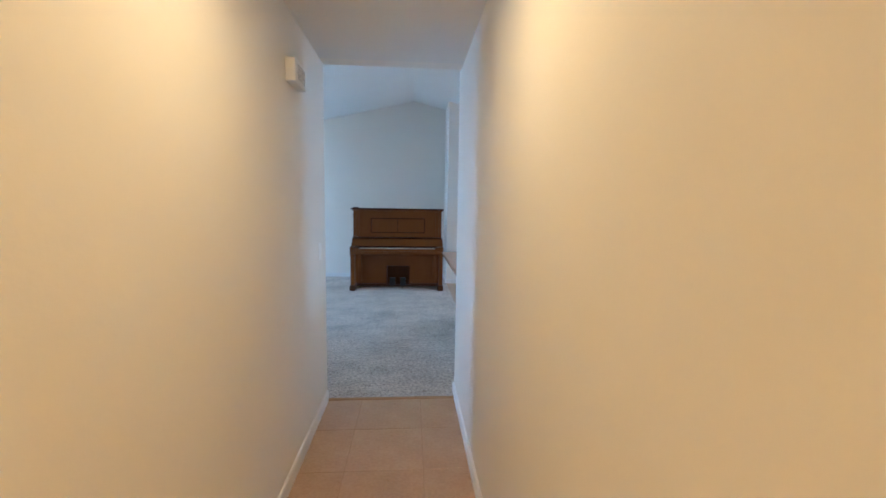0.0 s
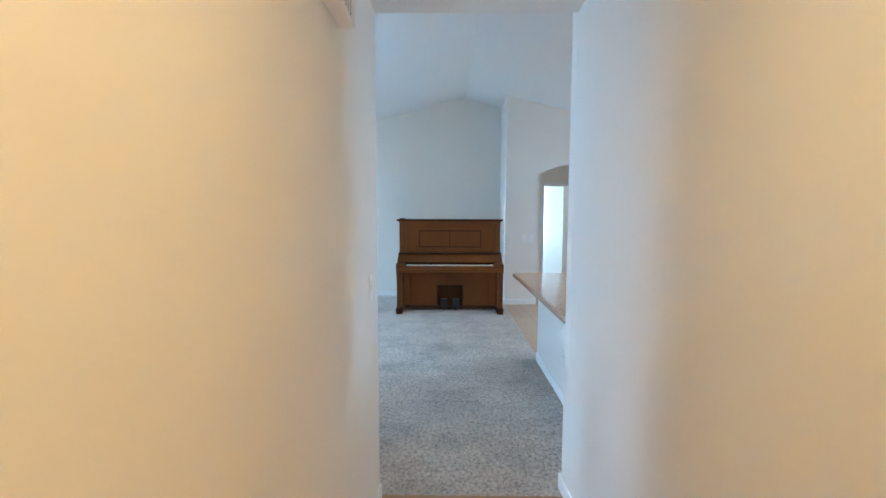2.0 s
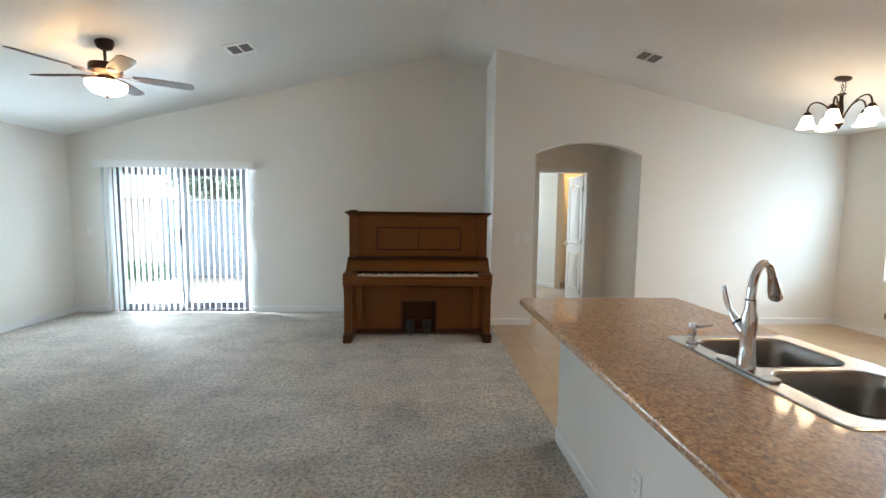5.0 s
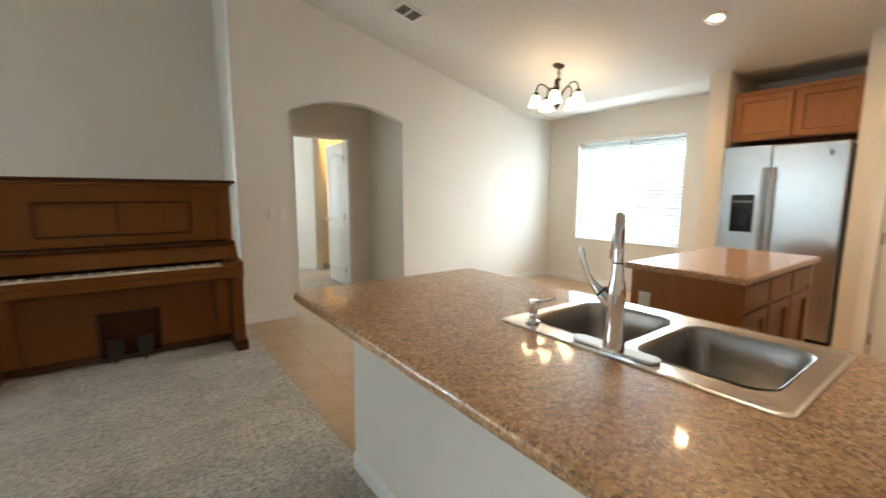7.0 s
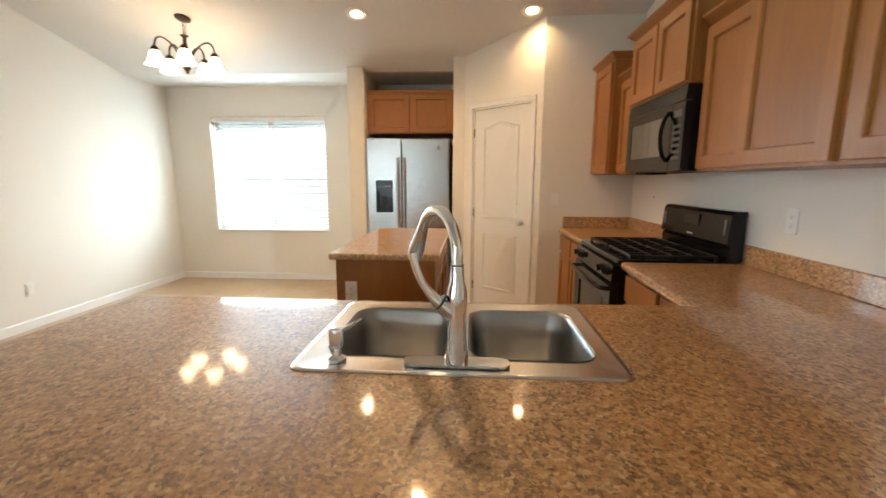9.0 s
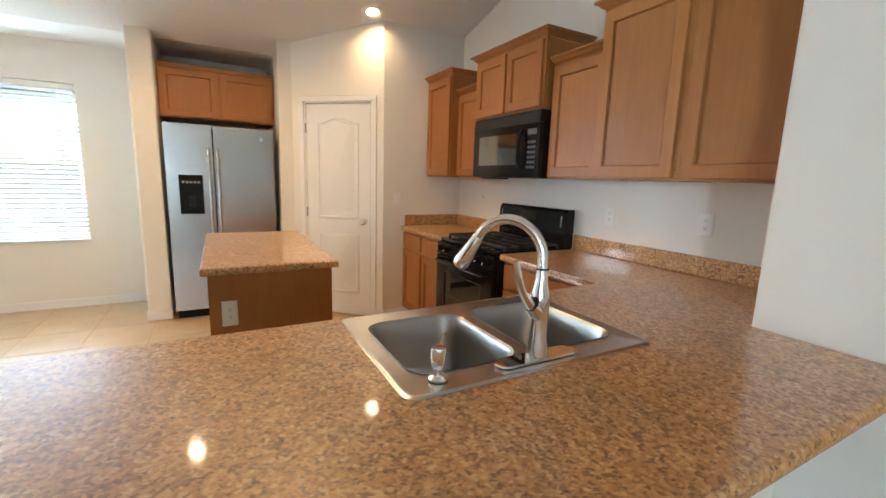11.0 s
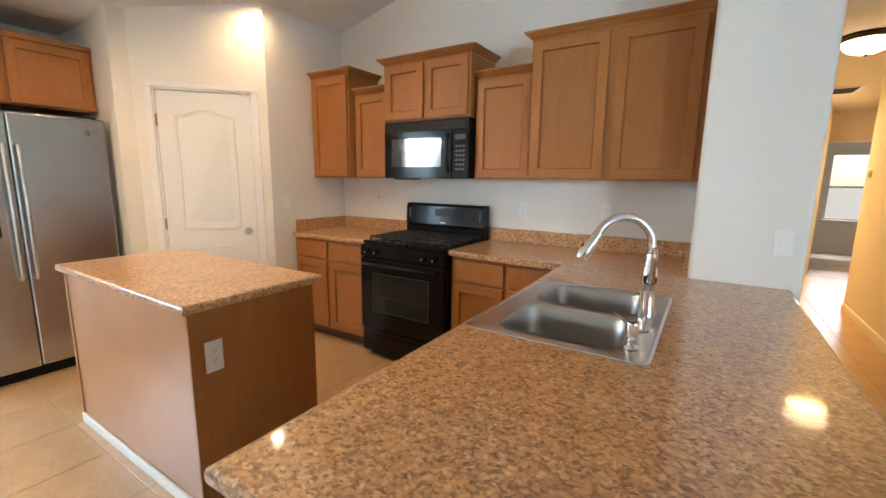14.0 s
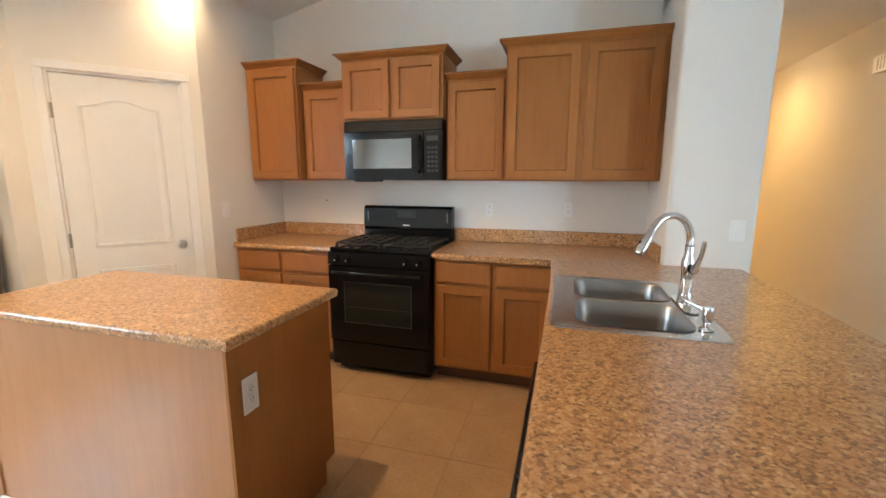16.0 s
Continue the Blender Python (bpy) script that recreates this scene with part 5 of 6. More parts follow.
def piano():
    # local +y points to the back; x runs along the keyboard
    t = thing("upright_piano", -0.035, 5.46, 0, 0, "old golden-oak upright piano with the keyboard open", "piano")
    W = 0.79
    for s in (-1, 1):
        x0, x1 = (W - 0.045, W) if s > 0 else (-W, -W + 0.045)
        part("side_panel", box(x0, x1, 0.33, 0.70, 0.06, 1.40, 0.006), M_PIANO, t)
        part("arm", bevel_sharp(prism([(0.02, 0.635), (0.34, 0.635), (0.34, 0.90), (0.30, 0.86), (0.24, 0.80), (0.20, 0.775), (0.02, 0.765)], "x", x0 - (0.02 if s < 0 else 0.015), x1 + (0.02 if s > 0 else 0.015)), 0.006), M_PIANO, t, "", True)
        xc = (x0 + x1) / 2
        part("leg", bevel_sharp(prism([(0.05, 0.10), (0.13, 0.10), (0.135, 0.50), (0.16, 0.634), (0.02, 0.634), (0.045, 0.50)], "x", xc - 0.035, xc + 0.035), 0.006), M_PIANO, t)
        part("leg_block", box(xc - 0.048, xc + 0.048, 0.01, 0.33, 0.0, 0.10, 0.012), M_PIANO_D, t)
        part("toe", box(xc - 0.04, xc + 0.04, 0.331, 0.68, 0.0, 0.06, 0.006), M_PIANO_D, t)
        part("pilaster", box(s * (W - 0.075) - 0.028, s * (W - 0.075) + 0.028, 0.318, 0.345, 0.93, 1.36, 0.008), M_PIANO, t)
        part("capital", box(s * (W - 0.075) - 0.036, s * (W - 0.075) + 0.036, 0.305, 0.345, 1.335, 1.38, 0.006), M_PIANO, t)
        part("lower_stile", box(s * (W - 0.12) - 0.028, s * (W - 0.12) + 0.028, 0.318, 0.34, 0.12, 0.634, 0.005), M_PIANO, t)
        part("key_block", box(s * (W - 0.085) - 0.037, s * (W - 0.085) + 0.037, 0.03, 0.20, 0.70, 0.762, 0.006), M_PIANO, t)
    part("back", box(-W + 0.046, W - 0.046, 0.60, 0.69, 0.05, 1.39), M_PIANO_D, t)
    lid = part("lid", box(-W - 0.04, W + 0.04, 0.29, 0.72, 1.412, 1.44, 0.008), M_PIANO_D, t, "dark-edged lid")
    part("lid_moulding", box(-W - 0.015, W + 0.015, 0.305, 0.71, 1.392, 1.4115, 0.006), M_PIANO, t)
    # upper front: frame round a long recessed panel
    px0, px1, pz0, pz1 = -0.475, 0.485, 1.005, 1.262
    part("upper_frame", boxes((-W + 0.046, px0, 0.335, 0.36, 0.93, 1.39), (px1, W - 0.046, 0.335, 0.36, 0.93, 1.39), (px0, px1, 0.335, 0.36, 0.93, pz0), (px0, px1, 0.335, 0.36, pz1, 1.39)), M_PIANO, t)
    up = part("upper_panel", box(px0, px1, 0.347, 0.358, pz0, pz1), M_PIANO, t)
    part("panel_moulding", boxes((px0, px1, 0.326, 0.3345, pz1 - 0.012, pz1 + 0.006), (px0, px1, 0.326, 0.3345, pz0 - 0.006, pz0 + 0.012), (px0 - 0.006, px0 + 0.012, 0.326, 0.3345, pz0 + 0.012, pz1 - 0.012), (px1 - 0.012, px1 + 0.006, 0.326, 0.3345, pz0 + 0.012, pz1 - 0.012)), M_PIANO_D, t)
    part("panel_seam", box(-0.006, 0.006, 0.342, 0.3468, pz0 + 0.012, pz1 - 0.012), M_PIANO_D, t)
    # fallboard, shelf, key bed
    part("music_shelf", box(-W - 0.01, W + 0.01, 0.265, 0.34, 0.898, 0.922, 0.007), M_PIANO_D, t)
    part("fallboard", bevel_sharp(prism([(0.20, 0.775), (0.215, 0.775), (0.32, 0.895), (0.30, 0.897)], "x", -W + 0.05, W - 0.05), 0.002), M_PIANO, t)
    part("key_bed", box(-W + 0.001, W - 0.001, 0.0, 0.335, 0.64, 0.70, 0.01), M_PIANO, t)
    part("key_slip", box(-W + 0.046, W - 0.046, 0.004, 0.028, 0.7005, 0.742, 0.005), M_PIANO, t)
    n = 52
    k0, k1 = -0.655, 0.655
    step = (k1 - k0) / n
    wk, bk = None, None
    for i in range(n):
        x = k0 + step * i
        if wk is None:
            o = part("white_key", box(0.0005, step - 0.0005, 0.03, 0.185, 0.728, 0.752, 0.001, 1), M_IVORY, t, "ivory white key")
            wk = o.data
        else:
            o = new("white_key", wk)
            o.parent = t
        o.location = (x, 0, 0)
        if i < n - 1 and (i + 5) % 7 not in (2, 6):
            if bk is None:
                o = part("black_key", prism([(0.085, 0.7525), (0.185, 0.7525), (0.185, 0.764), (0.09, 0.764)], "x", -0.0055, 0.0055), M_BLACK_GLOSS, t)
                bk = o.data
            else:
                o = new("black_key", bk)
                o.parent = t
            o.location = (x + step, 0, 0)
    # lower front with the pedal opening
    part("lower_panel", prism([(-W + 0.046, 0.08), (-0.185, 0.08), (-0.185, 0.39), (0.205, 0.39), (0.205, 0.08), (W - 0.046, 0.08), (W - 0.046, 0.639), (-W + 0.046, 0.639)], "y", 0.341, 0.36), M_PIANO, t)
    part("bottom_rail", box(-W + 0.046, -0.2, 0.33, 0.345, 0.03, 0.079), M_PIANO_D, t)
    part("bottom_rail", box(0.22, W - 0.046, 0.33, 0.345, 0.03, 0.079), M_PIANO_D, t)
    part("pedal_recess", boxes((-0.185, 0.205, 0.42, 0.43, 0.03, 0.39), (-0.199, -0.1855, 0.322, 0.43, 0.03, 0.404), (0.2055, 0.219, 0.322, 0.43, 0.03, 0.404), (-0.185, 0.205, 0.322, 0.43, 0.3905, 0.404), (-0.185, 0.205, 0.33, 0.419, 0.03, 0.05)), M_PIANO_D, t, "dark pedal recess")
    for x in (-0.09, 0.1):
        p = part("pedal", box(x - 0.048, x + 0.048, 0.27, 0.34, 0.045, 0.19, 0.01), M_IRON, t, "worn dark metal pedal")
        part("pedal_rod", tube([(x, 0.285, 0.0), (x, 0.285, 0.045)], 0.006, 8), M_IRON, p)
    b2 = thing("small_box", -0.78, 5.46 + 0.36, 1.44, 0, "small dark box lying on the piano lid", "box")
    part("body", box(-0.045, 0.045, -0.03, 0.03, 0.0, 0.016, 0.005), M_PIANO_D, b2)


piano()

# ---- lamps and ceiling fittings ----


def chandelier():
    cz = vault(3.94)
    t = thing("chandelier", 3.94, 4.84, cz, -24, "dark bronze five-arm chandelier with lit glass shades", "chandelier")
    cp = lathe([(0.066, 0.0), (0.064, -0.012), (0.05, -0.022), (0.012, -0.026), (0.0, -0.026)], 24)
    bmesh.ops.transform(cp, matrix=pose(0, 0, 0.004, 0, math.degrees(math.atan(SLOPE)), 0), verts=cp.verts)
    part("canopy", cp, M_BRONZE, t, "", True)
    for k in range(4):
        ring = [(0.011 * math.cos(a) * (1 if k % 2 else 0.35), 0.011 * math.cos(a) * (0.35 if k % 2 else 1), -0.045 - 0.028 * k + 0.019 * math.sin(a)) for a in [2 * math.pi * i / 12 for i in range(13)]]
        part("chain_link", tube(ring, 0.0028, 6), M_BRONZE, t)
    part("cord", tube([(0.02, 0, -0.02), (0.028, 0.006, -0.07), (0.018, 0, -0.13), (0.004, 0, -0.16)], 0.003, 6), M_BRONZE, t)
    part("column", lathe([(0.0, -0.13), (0.008, -0.135), (0.034, -0.142), (0.034, -0.15), (0.015, -0.16), (0.016, -0.20), (0.022, -0.27), (0.026, -0.31), (0.018, -0.36), (0.03, -0.40), (0.03, -0.425), (0.012, -0.445), (0.012, -0.46), (0.0, -0.468)], 20), M_BRONZE, t, "", True)
    for k in range(5):
        a = radians(72 * k + 20)
        ux, uy = math.cos(a), math.sin(a)
        p = bezier((0.015 * ux, 0.015 * uy, -0.40), (0.09 * ux, 0.09 * uy, -0.18), (0.235 * ux, 0.235 * uy, -0.13), (0.235 * ux, 0.235 * uy, -0.285), 12)
        arm = part("arm", tube(p, 0.0075, 8), M_BRONZE, t, "", True)
        c = (0.235 * ux, 0.235 * uy, 0)
        part("socket", lathe([(0.0, -0.278), (0.018, -0.28), (0.03, -0.295), (0.034, -0.318), (0.0, -0.318)], 16, c), M_BRONZE, arm, "", True)
        part("shade", lathe([(0.03, -0.318), (0.04, -0.33), (0.05, -0.365), (0.061, -0.405), (0.082, -0.432), (0.078, -0.432), (0.058, -0.405), (0.046, -0.365), (0.036, -0.334), (0.0, -0.324)], 20, c, cap=False), M_SHADE, arm, "lit frosted glass shade", True)
    return t


chandelier()


def recessed(x, y):
    t = thing("recessed_light", x, y, vault(x), 0, "lit round recessed ceiling light with white trim", "ceiling light", "recessed lights")
    t.matrix_world = pose(x, y, vault(x), 0, math.degrees(math.atan(SLOPE)), 0)
    part("trim_ring", lathe([(0.095, 0.0), (0.093, -0.006), (0.075, -0.008), (0.070, -0.003), (0.070, 0.0)], 28, cap=False), M_PLASTIC, t, "", True)
    part("baffle", lathe([(0.070, -0.003), (0.052, -0.001)], 28, cap=False), M_PLASTIC, t, "white ribbed baffle", True)
    part("bulb", lathe([(0.052, -0.0015), (0.04, -0.008), (0.0, -0.012)], 24, cap=False), M_BULB, t, "glowing bulb", True)


recessed(3.94, 3.29)
recessed(3.945, 1.81)
recessed(3.00, 2.67)


def vent(x, y, sx, sy, rz, tilt, z, label, slats=7):
    t = thing("ceiling_vent", x, y, z, 0, label, "vent")
    t.matrix_world = pose(x, y, z, 0, tilt, rz)
    part("frame", boxes((-sx, sx, -sy, -sy + 0.025, -0.012, 0.0), (-sx, sx, sy - 0.025, sy, -0.012, 0.0), (-sx, -sx + 0.025, -sy + 0.025, sy - 0.025, -0.012, 0.0), (sx - 0.025, sx, -sy + 0.025, sy - 0.025, -0.012, 0.0), (-0.008, 0.008, -sy + 0.025, sy - 0.025, -0.011, 0.0)), M_PLASTIC, t)
    part("backing", box(-sx + 0.02, sx - 0.02, -sy + 0.02, sy - 0.02, -0.003, -0.001), M_SLOT, t)
    for h in (-1, 1):
        for k in range(slats):
            yy = -sy + 0.035 + (2 * sy - 0.07) * k / (slats - 1)
            bm = prism([(yy - 0.004, -0.004), (yy + 0.003, -0.012), (yy + 0.004, -0.0105), (yy - 0.003, -0.0025)], "x", min(h * 0.009, h * (sx - 0.026)), max(h * 0.009, h * (sx - 0.026)))
            part("louvre", bm, M_GREY, t)
    return t


vent(2.38, 5.43, 0.135, 0.115, 0, math.degrees(math.atan(SLOPE)), vault(2.38) - 0.001, "white louvred ceiling register")
vent(-1.88, 5.55, 0.135, 0.115, 0, -math.degrees(math.atan(SLOPE)), vault(-1.88) - 0.001, "white louvred ceiling register")
vent(-0.02, -2.95, 0.36, 0.22, 0, 0, HALL_Z - 0.001, "long louvred return-air grille in the hallway ceiling", 9)


def ceiling_fan():
    x, y = -2.78, 4.93
    t = thing("ceiling_fan", x, y, vault(x), 0, "dark five-blade ceiling fan with a lit glass bowl", "ceiling fan")
    cp = lathe([(0.0, 0.03), (0.07, 0.02), (0.07, -0.02), (0.055, -0.06), (0.025, -0.075), (0.0, -0.075)], 24)
    part("canopy", cp, M_BRONZE, t, "", True)
    part("downrod", tube([(0, 0, -0.07), (0, 0, -0.17)], 0.012, 10), M_BRONZE, t)
    part("motor_housing", lathe([(0.0, -0.165), (0.03, -0.168), (0.05, -0.18), (0.115, -0.195), (0.125, -0.215), (0.125, -0.26), (0.10, -0.285), (0.06, -0.295), (0.06, -0.335), (0.0, -0.335)], 28), M_BRONZE, t, "", True)
    for k in range(5):
        a = 72 * k + 30
        iron = part("blade_iron", boxes((0.09, 0.16, -0.014, 0.014, -0.292, -0.286), (0.16, 0.24, -0.035, 0.035, -0.292, -0.287)), M_BRONZE, t)
        iron.matrix_local = pose(0, 0, 0, 0, 0, a)
        pts = [(0.19, -0.045), (0.36, -0.062), (0.60, -0.066), (0.655, -0.05), (0.67, 0.0), (0.655, 0.05), (0.60, 0.066), (0.36, 0.062), (0.19, 0.045)]
        bl2 = part("blade", prism(pts, "z", -0.003, 0.003), M_PIANO_D, iron, "dark wood fan blade")
        bl2.matrix_local = pose(0, 0, -0.282, -11, 0, 0)
    for k in range(3):
        a = radians(120 * k)
        part("fitter_arm", tube([(0.05 * math.cos(a), 0.05 * math.sin(a), -0.33), (0.13 * math.cos(a), 0.13 * math.sin(a), -0.36)], 0.008, 8), M_BRONZE, t)
    part("bowl", lathe([(0.15, -0.35), (0.155, -0.365), (0.145, -0.40), (0.115, -0.435), (0.06, -0.455), (0.0, -0.46)], 28, cap=False), M_SHADE, t, "lit frosted glass bowl", True)
    part("finial", lathe([(0.0, -0.455), (0.012, -0.462), (0.012, -0.475), (0.0, -0.485)], 12), M_BRONZE, t, "", True)
    return t


ceiling_fan()


def flush_lamp(x, y):
    t = thing("flush_ceiling_light", x, y, HALL_Z, 0, "bronze flush ceiling light with a lit glass bowl", "ceiling light", "hallway lights")
    part("pan", lathe([(0.17, 0.0), (0.175, -0.012), (0.165, -0.032), (0.15, -0.04), (0.0, -0.04)], 32), M_BRONZE, t, "", True)
    part("bowl", lathe([(0.148, -0.041), (0.14, -0.075), (0.11, -0.105), (0.06, -0.125), (0.0, -0.13)], 32, cap=False), M_GLOW_HALL, t, "glowing alabaster bowl", True)
    part("finial", lathe([(0.0, -0.128), (0.01, -0.132), (0.012, -0.142), (0.0, -0.15)], 12), M_BRONZE, t, "", True)


flush_lamp(0.08, -0.60)
flush_lamp(0.08, -3.35)

# ---- small wall fittings ----


def plate(name, x, y, z, rz, label, kind, w=0.07, h=0.115):
    """A wall plate whose face looks to local +y."""
    t = thing(name, x, y, z, rz, label, "outlet" if kind == "outlet" else "light switch", "wall plates")
    pl = part("cover_plate", box(-w / 2, w / 2, 0.0005, 0.006, -h / 2, h / 2, 0.003), M_PLASTIC, t)
    if kind == "outlet":
        for dz in (-0.019, 0.019):
            r = part("receptacle", bevel_sharp(prism(rounded_rect(-0.0165, 0.0165, dz - 0.0135, dz + 0.0135, 0.008, 3), "y", 0.006, 0.0085), 0.001, 1, 1.0), M_PLASTIC, t)
            for dx, hh in ((-0.006, 0.004), (0.006, 0.0035)):
                part("slot", box(dx - 0.001, dx + 0.001, 0.0083, 0.0088, dz - hh + 0.003, dz + hh + 0.003), M_SLOT, r)
            part("ground_hole", box(-0.002, 0.002, 0.0083, 0.0088, dz - 0.009, dz - 0.005), M_SLOT, r)
    else:
        n = max(1, round(w / 0.06))
        for k in range(n):
            cx = (k - (n - 1) / 2) * 0.046
            part("rocker", bevel_sharp(prism([(0.006, -0.033), (0.0085, -0.033), (0.011, 0.033), (0.006, 0.033)], "x", cx - 0.0165, cx + 0.0165), 0.001), M_PLASTIC, t)
    return t


plate("light_switch", 1.21, ARCH, 1.12, 180, "white light switch beside the archway", "switch")
plate("light_switch", 1.33, ARCH, 1.12, 180, "white light switch beside the archway", "switch")
plate("light_switch", 0.653, 1.478, 1.124, 0, "single white rocker switch above the breakfast bar", "switch", 0.074)
plate("light_switch", PA[0], 1.54, 1.175, 90, "white light switch beside the pantry door", "switch")
plate("light_switch", HALL_W, 1.17, 1.165, -90, "white light switch on the hallway wall", "switch")
plate("electric_outlet", 2.13, SOUTH, 1.165, 0, "white outlet above the kitchen counter", "outlet")
plate("electric_outlet", 1.535, SOUTH, 1.18, 0, "white outlet above the kitchen counter", "outlet")
plate("electric_outlet", IX0 + 0.035, 3.008, 0.675, 90, "white double outlet on the island end", "outlet", 0.072, 0.13)
plate("electric_outlet", PONY_X, 2.545, 0.355, 90, "white outlet on the bar half wall", "outlet")
plate("electric_outlet", 3.55, ARCH, 0.36, 180, "white outlet low on the dining wall", "outlet")
plate("light_switch", -4.55, NORTH, 1.12, 180, "white light switch beside the patio door", "switch")
gs = thing("wall_stub_valve", 3.57, SOUTH, 1.215, 0, "tiny capped screw hole in the kitchen wall", "wall fitting")
part("cap", lathe([(0.008, 0.0), (0.008, 0.004), (0.0, 0.006)], 10), M_GREY, gs).matrix_local = pose(0, 0, 0, -90, 0, 0)

dc = thing("door_chime", HALL_W, 0.60, 2.085, 0, "white plastic door chime box high on the hallway wall", "door chime")
part("cover", box(0.0005, 0.052, -0.145, 0.075, 0.012, 0.127, 0.006), M_PLASTIC, dc)
part("speaker_slot", boxes(*[(0.052, 0.0532, -0.1 + 0.03 * k, -0.092 + 0.03 * k, 0.03, 0.105) for k in range(5)]), M_GREY, dc)
th = thing("thermostat", HALL_W, -2.18, 1.50, 0, "small white round thermostat on the hallway wall", "thermostat")
part("body", lathe([(0.045, 0.0005), (0.045, 0.015), (0.035, 0.026), (0.0, 0.028)], 20), M_PLASTIC, th, "", True).matrix_local = pose(0, 0, 0, 0, 90, 0)

tb = thing("carpet_edge_strip", HALL_W, HALL_N, 0, 0, "thin tan transition strip between carpet and tile", "floor trim", "", "structure")
part("strip", bevel_sharp(prism([(-0.018, 0.0), (0.018, 0.0), (0.012, 0.008), (-0.012, 0.008)], "x", 0.0, HALL_E - HALL_W), 0.002), M_GROUT, tb)

# ---- outside ----
structure("ground", box(-400, 400, -400, 400, -0.4, -0.14), M_GROUND, "pale gravel yard reaching the horizon", "ground")
structure("patio", box(-5.5, 1.0, NORTH + 0.16, 9.6, -0.139, -0.03, 0.01), M_PATIO, "pale concrete patio slab outside the sliding door", "patio")
yw = thing("yard_wall", -3.5, 11.2, -0.14, 0, "tan concrete block garden wall", "garden wall", "", "structure")
part("core", box(-7.0, 4.2, 0.02, 0.17, 0.0, 1.78), M_BLOCK, yw)
blk = None
for r in range(9):
    for c in range(17):
        x = -5.2 + c * 0.41 + (0.205 if r % 2 else 0.0)
        if blk is None:
            o = part("block", box(0, 0.40, 0.0, 0.019, 0, 0.192, 0.004, 1), M_BLOCK, yw)
            blk = o.data
        else:
            o = new("block", blk)
            o.parent = yw
        o.location = (x, 0, r * 0.20)
part("coping", box(-7.0, 4.2, -0.02, 0.2, 1.781, 1.83, 0.01), M_BLOCK, yw)
gt = thing("yard_gate", -4.75, 10.6, -0.14, 0, "dark grey-blue slatted garden gate", "gate")
for x in (-0.95, 0.95):
    part("post", box(x - 0.05, x + 0.05, -0.05, 0.05, 0, 1.85, 0.006), M_GATE, gt)
for z in (0.25, 1.5):
    part("rail", box(-0.9, 0.9, 0.0, 0.03, z, z + 0.09), M_GATE, gt)
bd2 = None
for k in range(12):
    if bd2 is None:
        o = part("board", box(0, 0.135, -0.022, -0.001, 0.06, 1.78, 0.003, 1), M_GATE, gt)
        bd2 = o.data
    else:
        o = new("board", bd2)
        o.parent = gt
    o.location = (-0.89 + k * 0.149, 0, 0)


def leaf_crown(count, rx, ry, rz, z, size, seed):
    rnd = random.Random(seed)
    verts, faces = [], []
    for _ in range(count):
        while True:
            p = Vector((rnd.uniform(-1, 1), rnd.uniform(-1, 1), rnd.uniform(-1, 1)))
            if 0.3 < p.length < 1 and noise.noise(p * 2.3 + Vector((seed, 0, 0))) > -0.15:
                break
        c = Vector((p.x * rx, p.y * ry, z + p.z * rz))
        q = Euler((rnd.uniform(-1.2, 1.2), rnd.uniform(-1.2, 1.2), rnd.uniform(0, 6.28))).to_matrix()
        s = size * rnd.uniform(0.6, 1.3)
        i = len(verts)
        for v in ((-s, 0, 0), (0, -s * 0.4, 0.1 * s), (s, 0, 0), (0, s * 0.4, 0.1 * s)):
            verts.append(c + q @ Vector(v))
        faces.append((i, i + 1, i + 2, i + 3))
    me2 = bpy.data.meshes.new("crown")
    me2.from_pydata(verts, [], faces)
    me2.materials.append(M_LEAF)
    return me2


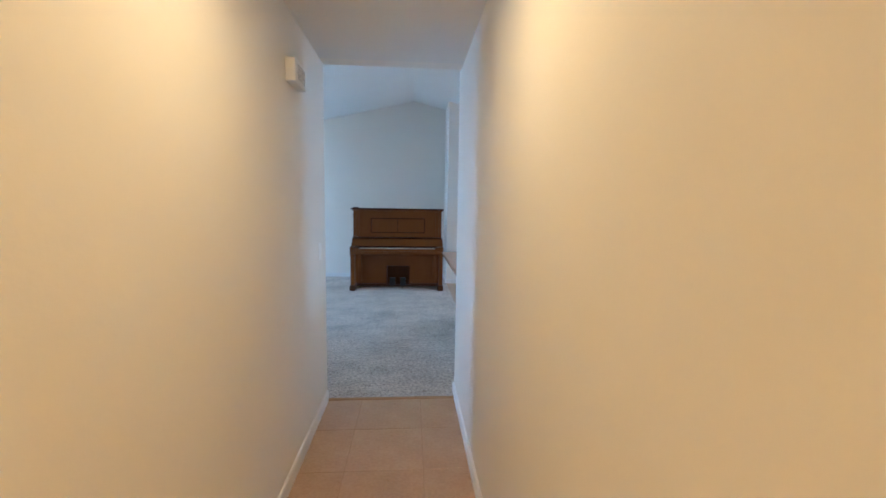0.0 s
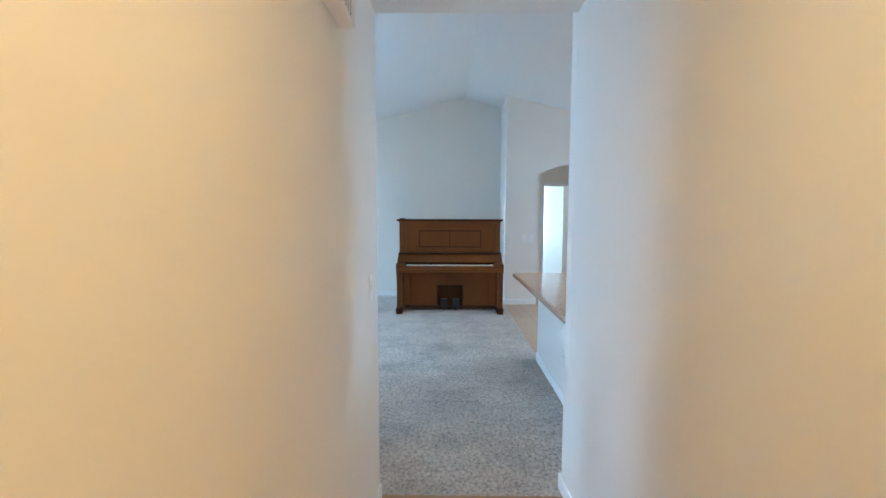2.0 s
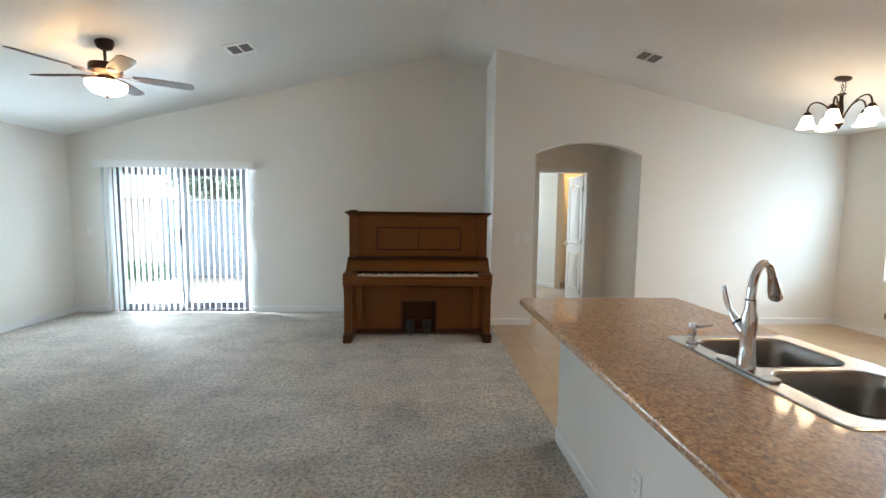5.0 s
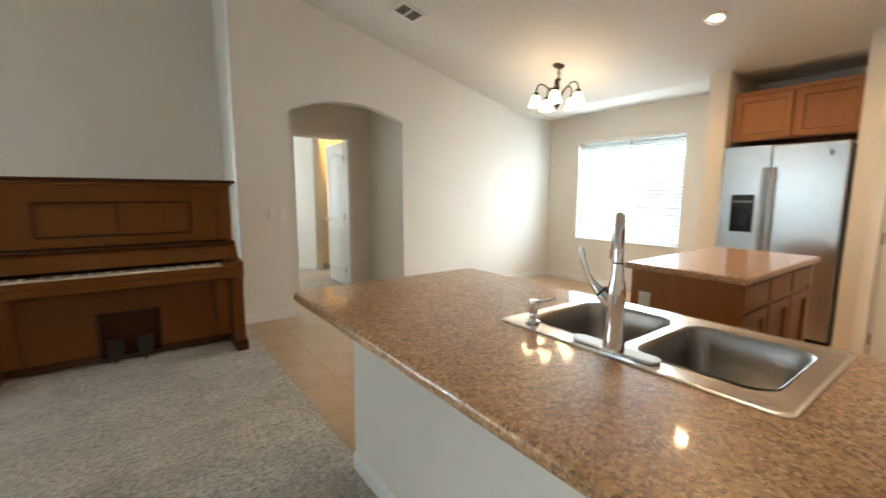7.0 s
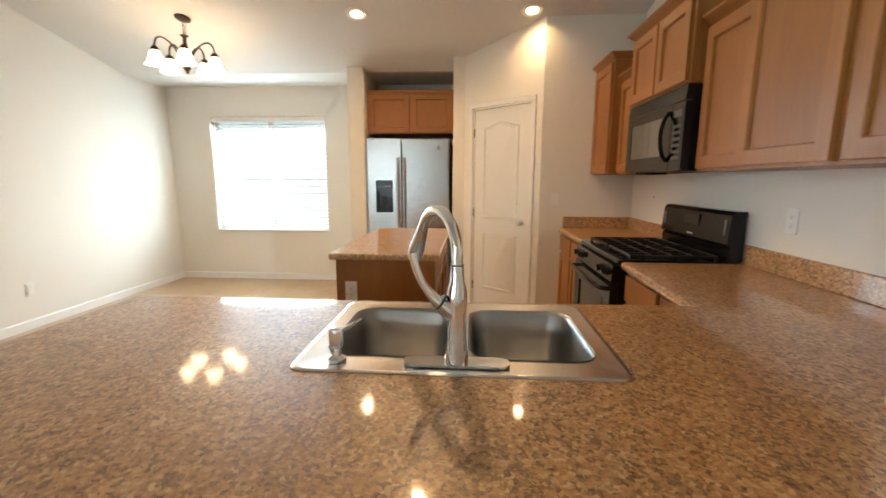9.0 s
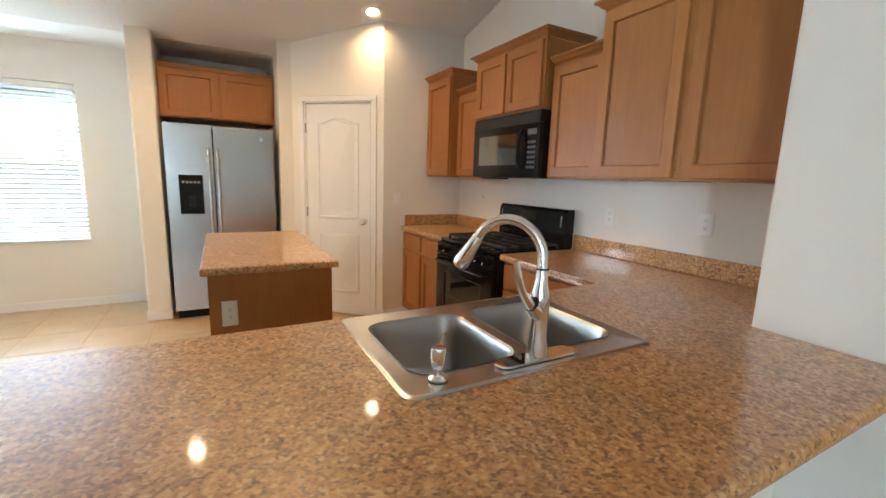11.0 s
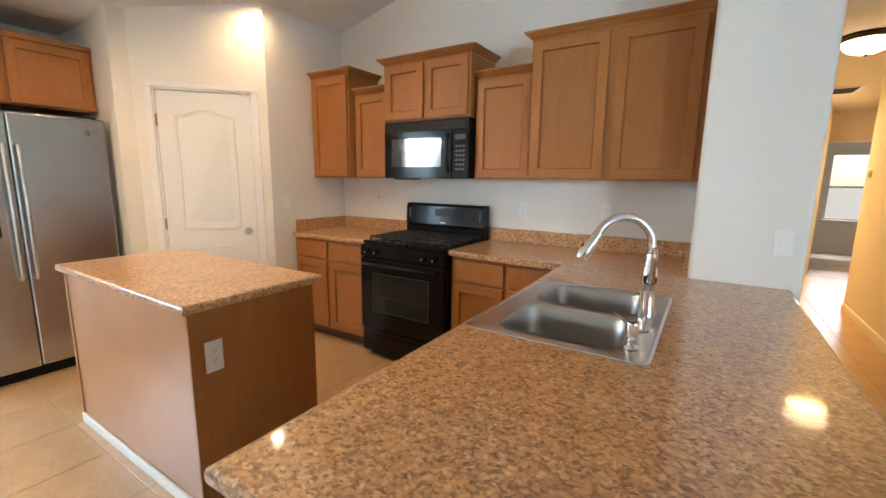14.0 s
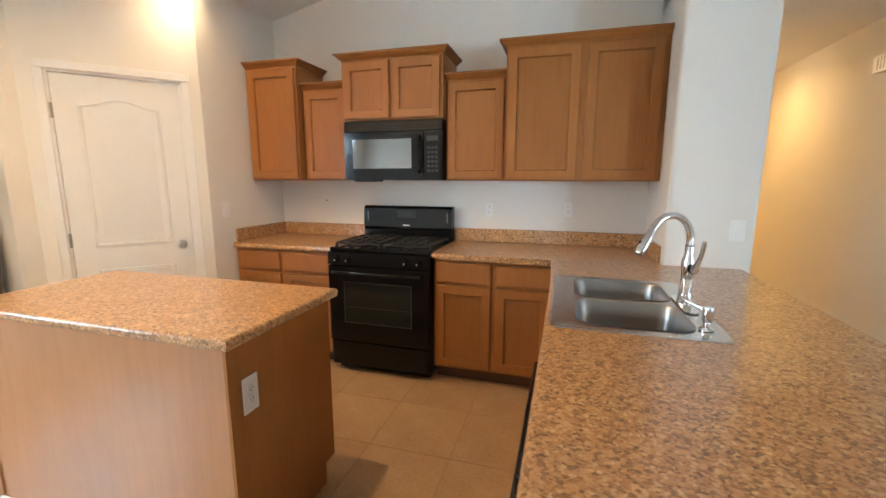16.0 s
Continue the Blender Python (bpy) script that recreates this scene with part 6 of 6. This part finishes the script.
def tree(x, y, h, seed):
    t = thing("tree", x, y, -0.14, 0, "small leafy green tree behind the garden wall", "tree")
    part("trunk", tube([(0, 0, 0), (0.03, 0.02, h * 0.3), (-0.02, 0.05, h * 0.6), (0.02, 0.0, h * 0.8)], [0.09, 0.07, 0.05, 0.03], 10), M_BARK, t, "", True)
    for k in range(5):
        a = k * 1.3
        part("limb", tube([(0, 0.02, h * (0.4 + 0.06 * k)), (0.35 * math.cos(a), 0.35 * math.sin(a), h * (0.55 + 0.06 * k)), (0.7 * math.cos(a), 0.7 * math.sin(a), h * (0.66 + 0.06 * k))], [0.035, 0.025, 0.012], 7), M_BARK, t, "", True)
    o = new("crown", leaf_crown(2600, 1.2, 1.1, h * 0.36, h * 0.74, 0.075, seed))
    o.parent = t


tree(-4.6, 12.4, 4.4, 3)
tree(-5.9, 13.2, 3.7, 8)
for k, (x, y) in enumerate(((-6.9, 10.3), (-6.3, 10.5), (-5.9, 10.3))):
    t = thing("shrub", x, y, -0.14, 0, "low green shrub along the garden wall", "shrub", "shrubs")
    o = new("foliage", leaf_crown(700, 0.38, 0.3, 0.22, 0.22, 0.05, 20 + k))
    o.parent = t
    part("stem", tube([(0, 0, 0), (0.02, 0, 0.2)], 0.02, 6), M_BARK, t)

# ---- floor tiles, the last pieces ----
PITCH, TX, TY = 0.4435, -0.155, 1.372
regions = ((0.897, EAST - 0.001, SOUTH, ARCH), (HALL_W + 0.001, HALL_E - 0.001, -5.03, HALL_N - 0.001), (-3.19, HALL_W, -5.03, -2.34), (a0 + 0.001, a1 - 0.001, ARCH, DY + 0.01))
floor_ob = bpy.data.objects["floor"]
shared = {}


def lay_tile(x0, x1, y0, y1):
    key = (round(x1 - x0, 3), round(y1 - y0, 3))
    if key[0] < 0.03 or key[1] < 0.03:
        return
    if key not in shared:
        w, d = key
        o = part("tile", box(0, w, 0, d, -0.0026, 0.0, 0.0012, 1), M_TILE, floor_ob)
        shared[key] = o.data
    else:
        o = new("tile", shared[key])
        o.parent = floor_ob
    o.location = (x0, y0, 0)


for rx0, rx1, ry0, ry1 in regions:
    i0, i1 = math.floor((rx0 - TX) / PITCH), math.ceil((rx1 - TX) / PITCH)
    j0, j1 = math.floor((ry0 - TY) / PITCH), math.ceil((ry1 - TY) / PITCH)
    for i in range(i0, i1):
        for j in range(j0, j1):
            g = 0.002
            lay_tile(max(TX + i * PITCH + g, rx0), min(TX + (i + 1) * PITCH - g, rx1), max(TY + j * PITCH + g, ry0), min(TY + (j + 1) * PITCH - g, ry1))
